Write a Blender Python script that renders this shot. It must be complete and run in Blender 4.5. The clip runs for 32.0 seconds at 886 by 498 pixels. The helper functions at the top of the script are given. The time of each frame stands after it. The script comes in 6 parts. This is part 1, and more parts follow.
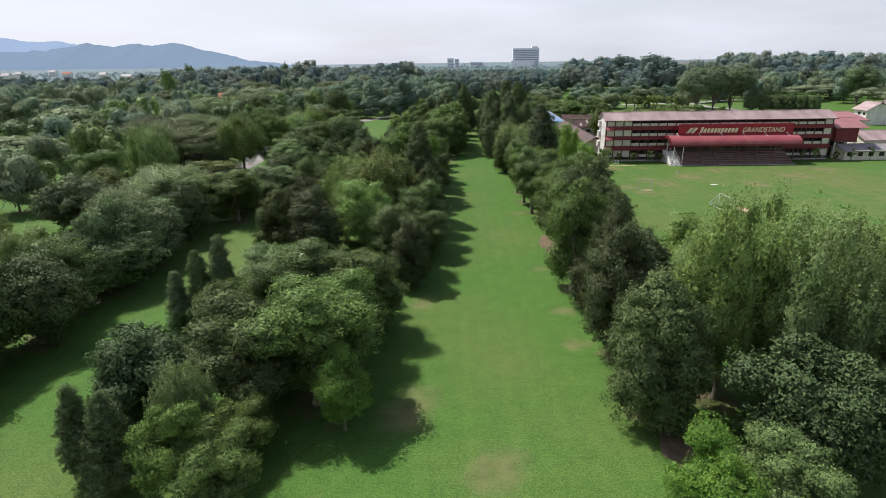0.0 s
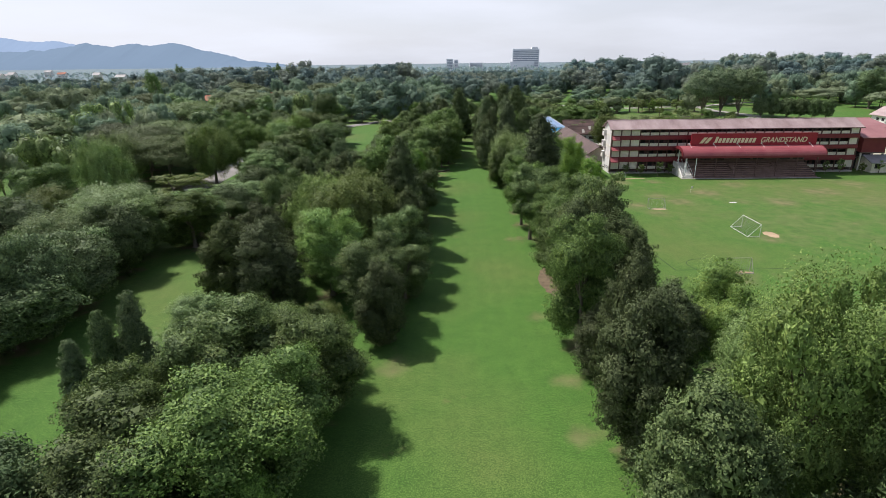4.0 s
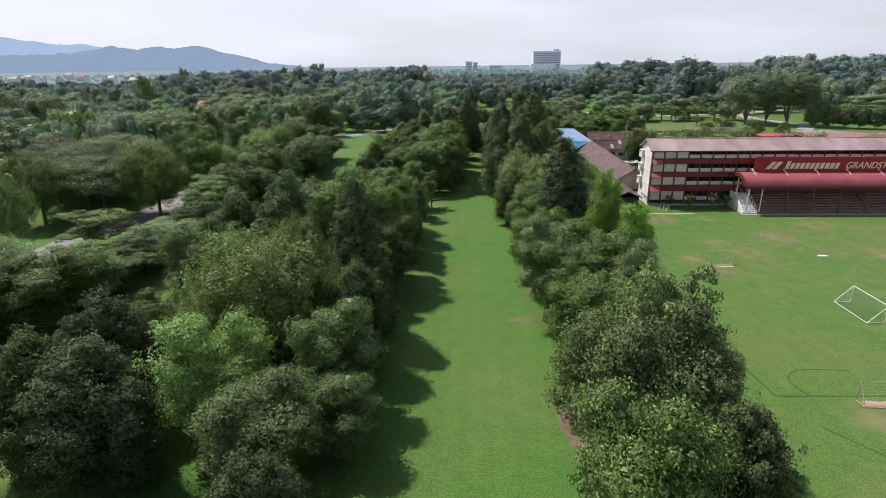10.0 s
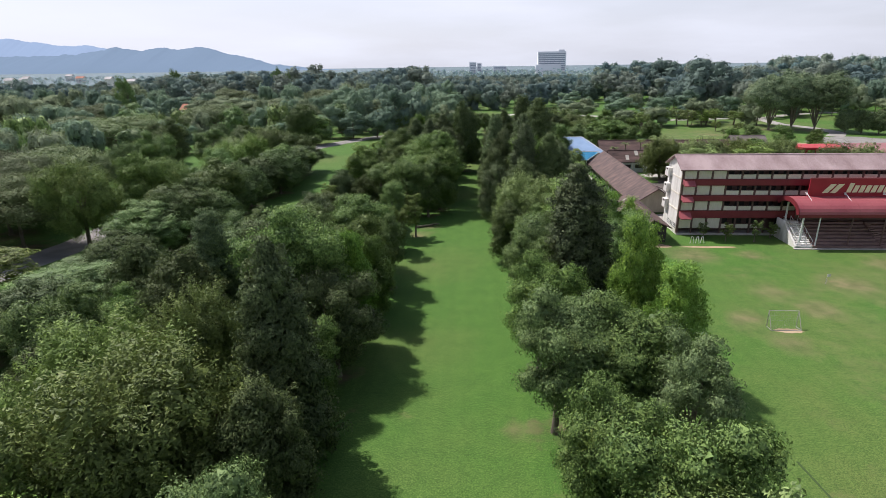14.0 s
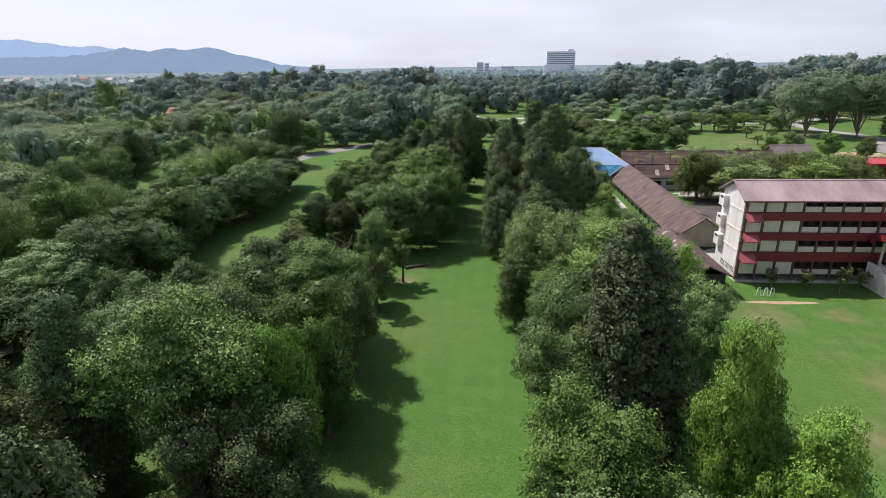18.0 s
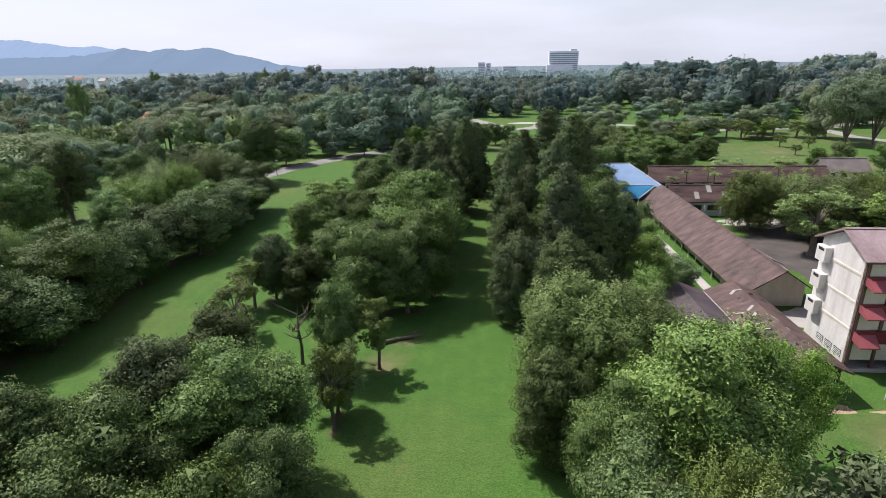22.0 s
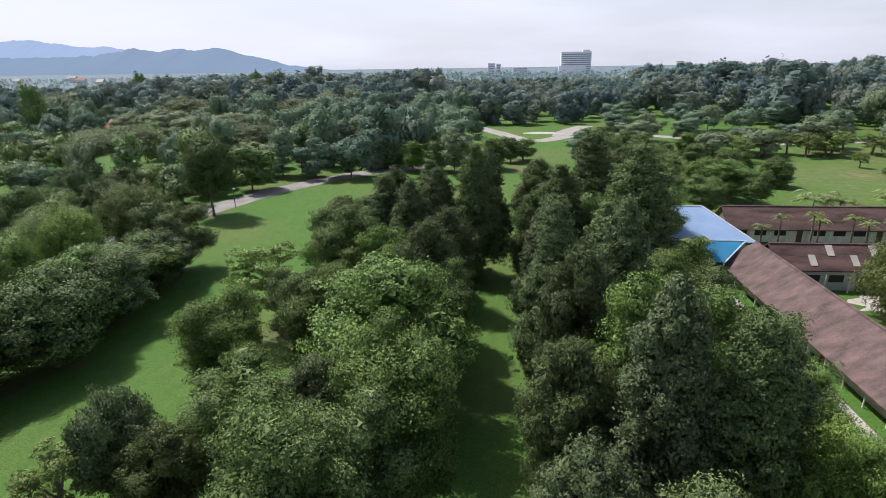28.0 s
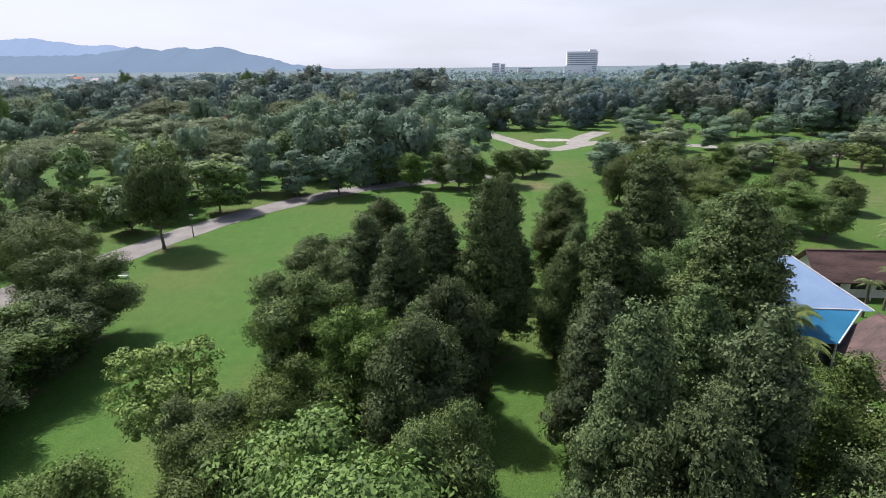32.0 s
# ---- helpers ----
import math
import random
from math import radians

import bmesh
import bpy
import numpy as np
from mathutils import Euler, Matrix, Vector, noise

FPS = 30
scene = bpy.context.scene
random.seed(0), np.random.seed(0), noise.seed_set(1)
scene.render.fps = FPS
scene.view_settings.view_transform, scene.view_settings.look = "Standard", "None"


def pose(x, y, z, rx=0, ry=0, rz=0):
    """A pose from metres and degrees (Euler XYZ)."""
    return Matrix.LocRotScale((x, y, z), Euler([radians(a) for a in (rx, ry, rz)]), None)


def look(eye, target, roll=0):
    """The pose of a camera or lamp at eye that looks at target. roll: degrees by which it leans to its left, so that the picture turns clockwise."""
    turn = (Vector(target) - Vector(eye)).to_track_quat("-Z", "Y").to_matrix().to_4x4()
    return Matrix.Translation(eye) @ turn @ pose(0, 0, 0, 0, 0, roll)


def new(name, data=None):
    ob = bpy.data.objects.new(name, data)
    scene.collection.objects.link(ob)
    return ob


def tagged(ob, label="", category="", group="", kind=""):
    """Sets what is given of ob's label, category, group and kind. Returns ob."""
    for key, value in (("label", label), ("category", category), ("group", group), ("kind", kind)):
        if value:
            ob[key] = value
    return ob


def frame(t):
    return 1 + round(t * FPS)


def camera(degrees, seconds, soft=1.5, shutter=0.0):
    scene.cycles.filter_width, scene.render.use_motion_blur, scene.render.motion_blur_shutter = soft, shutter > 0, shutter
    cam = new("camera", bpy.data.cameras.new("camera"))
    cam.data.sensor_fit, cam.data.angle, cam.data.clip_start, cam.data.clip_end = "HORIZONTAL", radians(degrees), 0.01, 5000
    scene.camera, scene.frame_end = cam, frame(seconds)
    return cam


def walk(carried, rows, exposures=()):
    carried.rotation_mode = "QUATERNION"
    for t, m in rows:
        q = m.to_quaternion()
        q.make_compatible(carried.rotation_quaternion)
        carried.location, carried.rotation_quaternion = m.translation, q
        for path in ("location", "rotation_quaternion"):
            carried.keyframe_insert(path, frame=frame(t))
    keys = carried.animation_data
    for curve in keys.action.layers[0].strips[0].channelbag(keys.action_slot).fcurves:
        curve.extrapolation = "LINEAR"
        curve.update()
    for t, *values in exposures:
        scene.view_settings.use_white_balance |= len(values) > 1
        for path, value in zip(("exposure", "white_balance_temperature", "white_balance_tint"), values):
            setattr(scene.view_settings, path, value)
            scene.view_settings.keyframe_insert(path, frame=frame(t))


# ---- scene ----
cam = camera(78.1, 32.0, soft=0.75)
walk(cam, [  # the gimbal hangs slightly askew
    (0, pose(-0.316, -7.545, 28.646, 70.886, 0, 0.966) @ pose(0, 0, 0, 0, 0, -0.79)),
    (0.5, pose(-0.041, -6.259, 28.758, 70.873, 0, 0.996) @ pose(0, 0, 0, 0, 0, -0.77)),
    (1, pose(0.223, -4.845, 28.858, 70.866, 0, 1.037) @ pose(0, 0, 0, 0, 0, -0.76)),
    (2, pose(0.749, -1.593, 29.024, 70.870, 0, 0.981) @ pose(0, 0, 0, 0, 0, -0.73)),
    (3, pose(1.309, 2.208, 29.150, 70.892, 0, 0.932) @ pose(0, 0, 0, 0, 0, -0.72)),
    (3.5, pose(1.610, 4.292, 29.200, 70.908, 0, 0.948) @ pose(0, 0, 0, 0, 0, -0.71)),
    (5.5, pose(2.971, 13.515, 29.328, 70.990, 0, 0.924) @ pose(0, 0, 0, 0, 0, -0.70)),
    (6, pose(3.344, 15.973, 29.344, 71.012, 0, 0.909) @ pose(0, 0, 0, 0, 0, -0.70)),
    (6.5, pose(3.728, 18.468, 29.356, 71.035, 0, 0.934) @ pose(0, 0, 0, 0, 0, -0.70)),
    (7, pose(4.117, 20.989, 29.364, 71.058, 0, 0.996) @ pose(0, 0, 0, 0, 0, -0.70)),
    (7.5, pose(4.511, 23.530, 29.368, 71.080, 0, 1.469) @ pose(0, 0, 0, 0, 0, -0.70)),
    (8, pose(4.904, 26.083, 29.368, 71.101, 0, 2.508) @ pose(0, 0, 0, 0, 0, -0.71)),
    (8.5, pose(5.295, 28.645, 29.366, 71.122, 0, 2.677) @ pose(0, 0, 0, 0, 0, -0.71)),
    (9, pose(5.680, 31.211, 29.361, 71.141, 0, 2.850) @ pose(0, 0, 0, 0, 0, -0.72)),
    (10, pose(6.420, 36.351, 29.346, 71.176, 0, 3.021) @ pose(0, 0, 0, 0, 0, -0.73)),
    (11, pose(7.100, 41.499, 29.327, 71.206, 0, 3.157) @ pose(0, 0, 0, 0, 0, -0.75)),
    (12, pose(7.699, 46.664, 29.306, 71.230, 0, 3.361) @ pose(0, 0, 0, 0, 0, -0.76)),
    (13, pose(8.204, 51.861, 29.286, 71.248, 0, 3.426) @ pose(0, 0, 0, 0, 0, -0.78)),
    (14, pose(8.605, 57.105, 29.269, 71.261, 0, 3.513) @ pose(0, 0, 0, 0, 0, -0.80)),
    (14.5, pose(8.764, 59.750, 29.262, 71.266, 0, 3.749) @ pose(0, 0, 0, 0, 0, -0.81)),
    (16.5, pose(9.133, 70.514, 29.250, 71.278, 0, 4.188) @ pose(0, 0, 0, 0, 0, -0.85)),
    (17, pose(9.162, 73.255, 29.252, 71.279, 0, 4.182) @ pose(0, 0, 0, 0, 0, -0.86)),
    (18, pose(9.153, 78.803, 29.262, 71.281, 0, 4.290) @ pose(0, 0, 0, 0, 0, -0.87)),
    (19, pose(9.068, 84.435, 29.281, 71.283, 0, 4.346) @ pose(0, 0, 0, 0, 0, -0.89)),
    (20, pose(8.924, 90.148, 29.308, 71.285, 0, 4.344) @ pose(0, 0, 0, 0, 0, -0.90)),
    (21, pose(8.738, 95.937, 29.345, 71.289, 0, 4.375) @ pose(0, 0, 0, 0, 0, -0.91)),
    (22, pose(8.528, 101.794, 29.389, 71.294, 0, 4.434) @ pose(0, 0, 0, 0, 0, -0.92)),
    (23, pose(8.311, 107.707, 29.441, 71.303, 0, 4.592) @ pose(0, 0, 0, 0, 0, -0.92)),
    (24, pose(8.097, 113.659, 29.498, 71.313, 0, 4.748) @ pose(0, 0, 0, 0, 0, -0.91)),
    (25, pose(7.893, 119.628, 29.560, 71.326, 0, 4.824) @ pose(0, 0, 0, 0, 0, -0.90)),
    (25.5, pose(7.796, 122.610, 29.592, 71.333, 0, 4.909) @ pose(0, 0, 0, 0, 0, -0.90)),
    (27.5, pose(7.408, 134.426, 29.720, 71.360, 0, 5.271) @ pose(0, 0, 0, 0, 0, -0.86)),
    (28, pose(7.299, 137.332, 29.751, 71.365, 0, 5.341) @ pose(0, 0, 0, 0, 0, -0.84)),
    (29, pose(7.039, 143.068, 29.807, 71.371, 0, 5.363) @ pose(0, 0, 0, 0, 0, -0.80)),
    (30, pose(6.683, 148.714, 29.854, 71.369, 0, 5.371) @ pose(0, 0, 0, 0, 0, -0.76)),
    (31, pose(6.171, 154.345, 29.889, 71.354, 0, 5.499) @ pose(0, 0, 0, 0, 0, -0.71)),
    (32, pose(5.426, 160.146, 29.908, 71.322, 0, 5.633) @ pose(0, 0, 0, 0, 0, -0.65)),
], exposures=[(0, 0.03, 6330, 13.5), (8, 0.04, 6300, 14.5), (17, 0.06, 6230, 17), (32, 0.06, 6200, 17)])

# ---- world ----
SUN_AZ = math.atan2(-0.80, 0.60)  # from the left and ahead
SUN_EL = radians(56)
world = bpy.data.worlds.new("world")
scene.world = world
world.use_nodes = True
wn, wl = world.node_tree.nodes, world.node_tree.links
sky = wn.new("ShaderNodeTexSky")
sky.sky_type, sky.sun_disc = "NISHITA", False
sky.sun_elevation, sky.sun_rotation = SUN_EL, SUN_AZ
sky.air_density, sky.dust_density, sky.ozone_density = 1.0, 2.5, 1.5
coord = wn.new("ShaderNodeTexCoord")
squash = wn.new("ShaderNodeMapping")
squash.inputs["Scale"].default_value = (1.2, 1.2, 6.0)
cloud = wn.new("ShaderNodeTexNoise")
cloud.inputs["Scale"].default_value, cloud.inputs["Detail"].default_value = 2.6, 7.0
ramp = wn.new("ShaderNodeValToRGB")
ramp.color_ramp.elements[0].position, ramp.color_ramp.elements[1].position = 0.40, 0.72
ramp.color_ramp.elements[0].color, ramp.color_ramp.elements[1].color = (0.74, 0.74, 0.74, 1), (0.97, 0.97, 0.97, 1)
veil = wn.new("ShaderNodeMixRGB")
veil.inputs["Color2"].default_value = (7.4, 7.75, 8.35, 1)
wl.new(coord.outputs["Generated"], squash.inputs["Vector"])
wl.new(squash.outputs["Vector"], cloud.inputs["Vector"])
wl.new(cloud.outputs["Fac"], ramp.inputs["Fac"])
up, clear, hazy_low = wn.new("ShaderNodeSeparateXYZ"), wn.new("ShaderNodeMapRange"), wn.new("ShaderNodeMath")
clear.inputs["From Min"].default_value, clear.inputs["From Max"].default_value = 0.12, 0.75
clear.inputs["To Min"].default_value, clear.inputs["To Max"].default_value = 1.0, 0.06
hazy_low.operation = "MULTIPLY"
wl.new(coord.outputs["Generated"], up.inputs[0])
wl.new(up.outputs["Z"], clear.inputs["Value"])
wl.new(clear.outputs[0], hazy_low.inputs[0])
wl.new(ramp.outputs["Color"], hazy_low.inputs[1])
wl.new(hazy_low.outputs[0], veil.inputs["Fac"])
wl.new(sky.outputs["Color"], veil.inputs["Color1"])
wl.new(veil.outputs["Color"], wn["Background"].inputs["Color"])
toward, glow = wn.new("ShaderNodeVectorMath"), wn.new("ShaderNodeMapRange")  # the sky is brighter on the sun's side
toward.operation, toward.inputs[1].default_value = "DOT_PRODUCT", (-0.80, 0.60, 0.0)
glow.inputs["From Min"].default_value, glow.inputs["From Max"].default_value = -1.0, 1.0
glow.inputs["To Min"].default_value, glow.inputs["To Max"].default_value = 0.092, 0.121
wl.new(coord.outputs["Generated"], toward.inputs[0])
wl.new(toward.outputs["Value"], glow.inputs["Value"])
wl.new(glow.outputs[0], wn["Background"].inputs["Strength"])

sun_data = bpy.data.lights.new("sun", "SUN")
sun_data.energy, sun_data.angle, sun_data.color = 5.0, radians(0.6), (1.0, 0.96, 0.88)
sun = new("sun", sun_data)
sun.matrix_world = look((0, 0, 0), (math.cos(SUN_EL) * 0.80, -math.cos(SUN_EL) * 0.60, -math.sin(SUN_EL)))

# ---- materials ----


def nodes_of(name):
    m = bpy.data.materials.new(name)
    m.use_nodes = True
    return m, m.node_tree.nodes, m.node_tree.links, m.node_tree.nodes["Principled BSDF"]


def surface(name, a, b, rough=0.7, scale=2.0, fine=30.0, bump=0.2, metal=0.0, spec=0.4, stretch=(1, 1, 1), each=0.0):
    """Two tones mixed by coarse and fine noise, with relief; each: how much single pieces differ."""
    m, n, l, p = nodes_of(name)
    tc, mp = n.new("ShaderNodeTexCoord"), n.new("ShaderNodeMapping")
    mp.inputs["Scale"].default_value = stretch
    big, small = n.new("ShaderNodeTexNoise"), n.new("ShaderNodeTexNoise")
    big.inputs["Scale"].default_value, big.inputs["Detail"].default_value = scale, 6
    small.inputs["Scale"].default_value, small.inputs["Detail"].default_value = fine, 4
    add, mix = n.new("ShaderNodeMath"), n.new("ShaderNodeMixRGB")
    add.operation = "MULTIPLY_ADD"
    add.inputs[1].default_value = 0.45
    fade = n.new("ShaderNodeMapRange")
    fade.inputs["From Min"].default_value, fade.inputs["From Max"].default_value = 0.5, 0.95
    mix.inputs["Color1"].default_value, mix.inputs["Color2"].default_value = (*a, 1), (*b, 1)
    l.new(tc.outputs["Object"], mp.inputs["Vector"])
    l.new(mp.outputs["Vector"], big.inputs["Vector"])
    l.new(mp.outputs["Vector"], small.inputs["Vector"])
    l.new(small.outputs["Fac"], add.inputs[0])
    l.new(big.outputs["Fac"], add.inputs[2])
    l.new(add.outputs[0], fade.inputs["Value"])
    l.new(fade.outputs[0], mix.inputs["Fac"])
    col = mix.outputs["Color"]
    if each:
        info, hsv, mr = n.new("ShaderNodeObjectInfo"), n.new("ShaderNodeHueSaturation"), n.new("ShaderNodeMapRange")
        mr.inputs["To Min"].default_value, mr.inputs["To Max"].default_value = 1 - each, 1 + each
        l.new(info.outputs["Random"], mr.inputs["Value"])
        l.new(mr.outputs[0], hsv.inputs["Value"])
        l.new(col, hsv.inputs["Color"])
        col = hsv.outputs["Color"]
    l.new(col, p.inputs["Base Color"])
    p.inputs["Roughness"].default_value, p.inputs["Metallic"].default_value = rough, metal
    p.inputs["Specular IOR Level"].default_value = spec
    if bump:
        bp = n.new("ShaderNodeBump")
        bp.inputs["Strength"].default_value, bp.inputs["Distance"].default_value = bump, 0.03
        l.new(small.outputs["Fac"], bp.inputs["Height"])
        l.new(bp.outputs["Normal"], p.inputs["Normal"])
    return m


WARM = (1.42, 1.26, 1.74)


def leafage(name, dark, light, young, young_share=0.5, patch=0.35, lucent=0.15, rough=0.55, gloss=0.16, spread=1.4):
    """Leaves: each one its own tone, whole boughs of young growth, light let through."""
    m, n, l, p = nodes_of(name)
    geo, info, tc = n.new("ShaderNodeNewGeometry"), n.new("ShaderNodeObjectInfo"), n.new("ShaderNodeTexCoord")
    noise_t = n.new("ShaderNodeTexNoise")
    noise_t.inputs["Scale"].default_value, noise_t.inputs["Detail"].default_value = patch, 3
    pick = n.new("ShaderNodeMapRange")
    pick.inputs["From Min"].default_value, pick.inputs["From Max"].default_value = young_share, young_share + 0.12
    m1, m2, hsv, mr, mh = (n.new(k) for k in ("ShaderNodeMixRGB", "ShaderNodeMixRGB", "ShaderNodeHueSaturation", "ShaderNodeMapRange", "ShaderNodeMapRange"))
    m1.inputs["Color1"].default_value, m1.inputs["Color2"].default_value = (*(c * k * (1.3 - 0.2 * spread) for c, k in zip(dark, WARM)), 1), (*(c * k * (1.15 + 0.40 * spread) for c, k in zip(light, WARM)), 1)
    m2.inputs["Color2"].default_value = (*(1.4 * c * k for c, k in zip(young, WARM)), 1)
    mr.inputs["To Min"].default_value, mr.inputs["To Max"].default_value = 0.68, 1.26
    mh.inputs["To Min"].default_value, mh.inputs["To Max"].default_value = 0.486, 0.507
    l.new(tc.outputs["Object"], noise_t.inputs["Vector"])
    l.new(noise_t.outputs["Fac"], pick.inputs["Value"])
    l.new(geo.outputs["Random Per Island"], m1.inputs["Fac"])
    l.new(m1.outputs["Color"], m2.inputs["Color1"])
    some = n.new("ShaderNodeMath")
    some.operation = "MULTIPLY"
    l.new(geo.outputs["Random Per Island"], some.inputs[1])
    l.new(pick.outputs[0], some.inputs[0])
    l.new(some.outputs[0], m2.inputs["Fac"])
    l.new(info.outputs["Random"], mr.inputs["Value"])
    l.new(info.outputs["Random"], mh.inputs["Value"])
    l.new(mr.outputs[0], hsv.inputs["Value"])
    l.new(mh.outputs[0], hsv.inputs["Hue"])
    shuffle, ms = n.new("ShaderNodeMath"), n.new("ShaderNodeMapRange")
    shuffle.operation, shuffle.inputs[1].default_value = "PINGPONG", 0.083
    ms.inputs["From Max"].default_value = 0.083
    ms.inputs["To Min"].default_value, ms.inputs["To Max"].default_value = 0.86, 1.06
    l.new(info.outputs["Random"], shuffle.inputs[0])
    l.new(shuffle.outputs[0], ms.inputs["Value"])
    l.new(ms.outputs[0], hsv.inputs["Saturation"])
    l.new(m2.outputs["Color"], hsv.inputs["Color"])
    l.new(hsv.outputs["Color"], p.inputs["Base Color"])
    p.inputs["Roughness"].default_value = rough
    p.inputs["Specular IOR Level"].default_value = gloss
    tr, mx, out = n.new("ShaderNodeBsdfTranslucent"), n.new("ShaderNodeMixShader"), n["Material Output"]
    l.new(hsv.outputs["Color"], tr.inputs["Color"])
    mx.inputs["Fac"].default_value = lucent
    l.new(p.outputs["BSDF"], mx.inputs[1])
    l.new(tr.outputs["BSDF"], mx.inputs[2])
    l.new(mx.outputs["Shader"], out.inputs["Surface"])
    return m


LEAF = {
    "broad": leafage("leaves_broad", (0.034, 0.074, 0.015), (0.084, 0.138, 0.028), (0.138, 0.200, 0.036), 0.60),
    "golden": leafage("leaves_golden", (0.042, 0.104, 0.012), (0.082, 0.170, 0.020), (0.116, 0.220, 0.024), 0.50),
    "dome": leafage("leaves_dome", (0.034, 0.060, 0.015), (0.062, 0.092, 0.023), (0.090, 0.114, 0.028), 0.62, gloss=0.15),
    "cone": leafage("leaves_cone", (0.033, 0.064, 0.018), (0.074, 0.116, 0.031), (0.112, 0.156, 0.040), 0.56),
    "feather": leafage("leaves_feather", (0.060, 0.102, 0.020), (0.100, 0.152, 0.030), (0.124, 0.174, 0.035), 0.56, gloss=0.2, spread=1.1),
    "open": leafage("leaves_open", (0.055, 0.100, 0.020), (0.115, 0.170, 0.036), (0.15, 0.21, 0.045), 0.58),
    "bright": leafage("leaves_bright", (0.050, 0.122, 0.014), (0.104, 0.196, 0.020), (0.148, 0.244, 0.025), 0.48, gloss=0.2),
    "airy": leafage("leaves_airy", (0.060, 0.112, 0.022), (0.110, 0.176, 0.036), (0.145, 0.205, 0.042), 0.52, gloss=0.2),
    "umbrella": leafage("leaves_umbrella", (0.060, 0.098, 0.030), (0.098, 0.140, 0.044), (0.110, 0.144, 0.045), 0.58, gloss=0.10, spread=0.5),
    "bush": leafage("leaves_bush", (0.036, 0.072, 0.020), (0.076, 0.122, 0.032), (0.110, 0.162, 0.040), 0.66, gloss=0.14, spread=1.2),
    "spray": leafage("leaves_spray", (0.055, 0.108, 0.028), (0.105, 0.170, 0.044), (0.135, 0.205, 0.055), 0.55),
    "vase": leafage("leaves_vase", (0.044, 0.084, 0.030), (0.094, 0.140, 0.050), (0.12, 0.165, 0.056), 0.58),
    "pale": leafage("leaves_pale", (0.080, 0.140, 0.038), (0.130, 0.198, 0.055), (0.155, 0.220, 0.062), 0.55),
    "bigleaf": leafage("leaves_bigleaf", (0.036, 0.080, 0.021), (0.064, 0.114, 0.030), (0.09, 0.150, 0.040), 0.62, gloss=0.12, spread=0.8),
    "palm": leafage("leaves_palm", (0.048, 0.090, 0.018), (0.105, 0.155, 0.032), (0.13, 0.18, 0.04), 0.60),
    # these three carry some distance haze in their colour: paler and bluer
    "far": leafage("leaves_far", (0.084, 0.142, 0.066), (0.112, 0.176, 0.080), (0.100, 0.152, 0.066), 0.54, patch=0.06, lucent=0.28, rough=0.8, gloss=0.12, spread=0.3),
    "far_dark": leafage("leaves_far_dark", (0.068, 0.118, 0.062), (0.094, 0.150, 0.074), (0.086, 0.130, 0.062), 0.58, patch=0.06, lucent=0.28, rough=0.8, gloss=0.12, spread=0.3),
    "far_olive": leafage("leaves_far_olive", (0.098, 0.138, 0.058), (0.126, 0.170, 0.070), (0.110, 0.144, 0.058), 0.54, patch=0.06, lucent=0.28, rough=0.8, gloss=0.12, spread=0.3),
}
# aerial haze mixed into leaf colours: a paler, bluer share for farther woods
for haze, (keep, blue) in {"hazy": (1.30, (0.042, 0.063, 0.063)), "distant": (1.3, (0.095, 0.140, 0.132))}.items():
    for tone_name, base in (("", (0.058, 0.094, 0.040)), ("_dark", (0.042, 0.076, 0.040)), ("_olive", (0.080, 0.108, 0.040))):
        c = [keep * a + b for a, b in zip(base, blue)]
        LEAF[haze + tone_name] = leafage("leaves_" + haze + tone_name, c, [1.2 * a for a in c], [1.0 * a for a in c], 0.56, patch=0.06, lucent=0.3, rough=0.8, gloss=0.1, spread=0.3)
BARK = surface("bark", (0.09, 0.07, 0.05), (0.22, 0.19, 0.15), 0.9, 1.5, 14, 0.6, stretch=(1, 1, 0.3))
WHITE = surface("white_paint", (0.58, 0.55, 0.50), (0.82, 0.80, 0.75), 0.7, 0.9, 9, 0.05, stretch=(1, 1, 0.2))
CREAM = surface("cream_paint", (0.58, 0.53, 0.43), (0.76, 0.71, 0.60), 0.7, 0.9, 9, 0.05, stretch=(1, 1, 0.3), each=0.07)
RED = surface("red_paint", (0.150, 0.016, 0.022), (0.20, 0.026, 0.032), 0.55, 0.6, 9, 0.05)
SIGN_RED = surface("bright_sign_red", (0.27, 0.012, 0.024), (0.34, 0.020, 0.034), 0.5, 0.6, 9, 0.03)
RED_SHEET = surface("red_roof_sheet", (0.28, 0.065, 0.076), (0.36, 0.105, 0.112), 0.45, 0.35, 8, 0.08)
DULL_SHEET = surface("dull_red_roof_sheet", (0.26, 0.11, 0.112), (0.34, 0.16, 0.16), 0.6, 0.3, 6, 0.1)
PINK_SHEET = surface("faded_roof_sheet", (0.25, 0.175, 0.17), (0.42, 0.32, 0.31), 0.65, 0.45, 5, 0.1, stretch=(1, 0.18, 1))
BROWN_SHEET = surface("brown_roof_sheet", (0.040, 0.024, 0.020), (0.150, 0.090, 0.076), 0.65, 0.9, 7, 0.2, stretch=(0.22, 1, 1))
BLUE_SHEET = surface("pale_blue_roof_sheet", (0.22, 0.33, 0.50), (0.29, 0.41, 0.58), 0.4, 0.4, 8, 0.05)
CYAN_SHEET = surface("blue_roof_sheet", (0.06, 0.32, 0.56), (0.09, 0.40, 0.64), 0.35, 0.4, 8, 0.05)
CONCRETE = surface("concrete", (0.30, 0.28, 0.25), (0.46, 0.43, 0.39), 0.85, 0.6, 12, 0.2)
TERRACE = surface("stained_terrace", (0.16, 0.10, 0.085), (0.26, 0.17, 0.15), 0.8, 0.6, 8, 0.2)
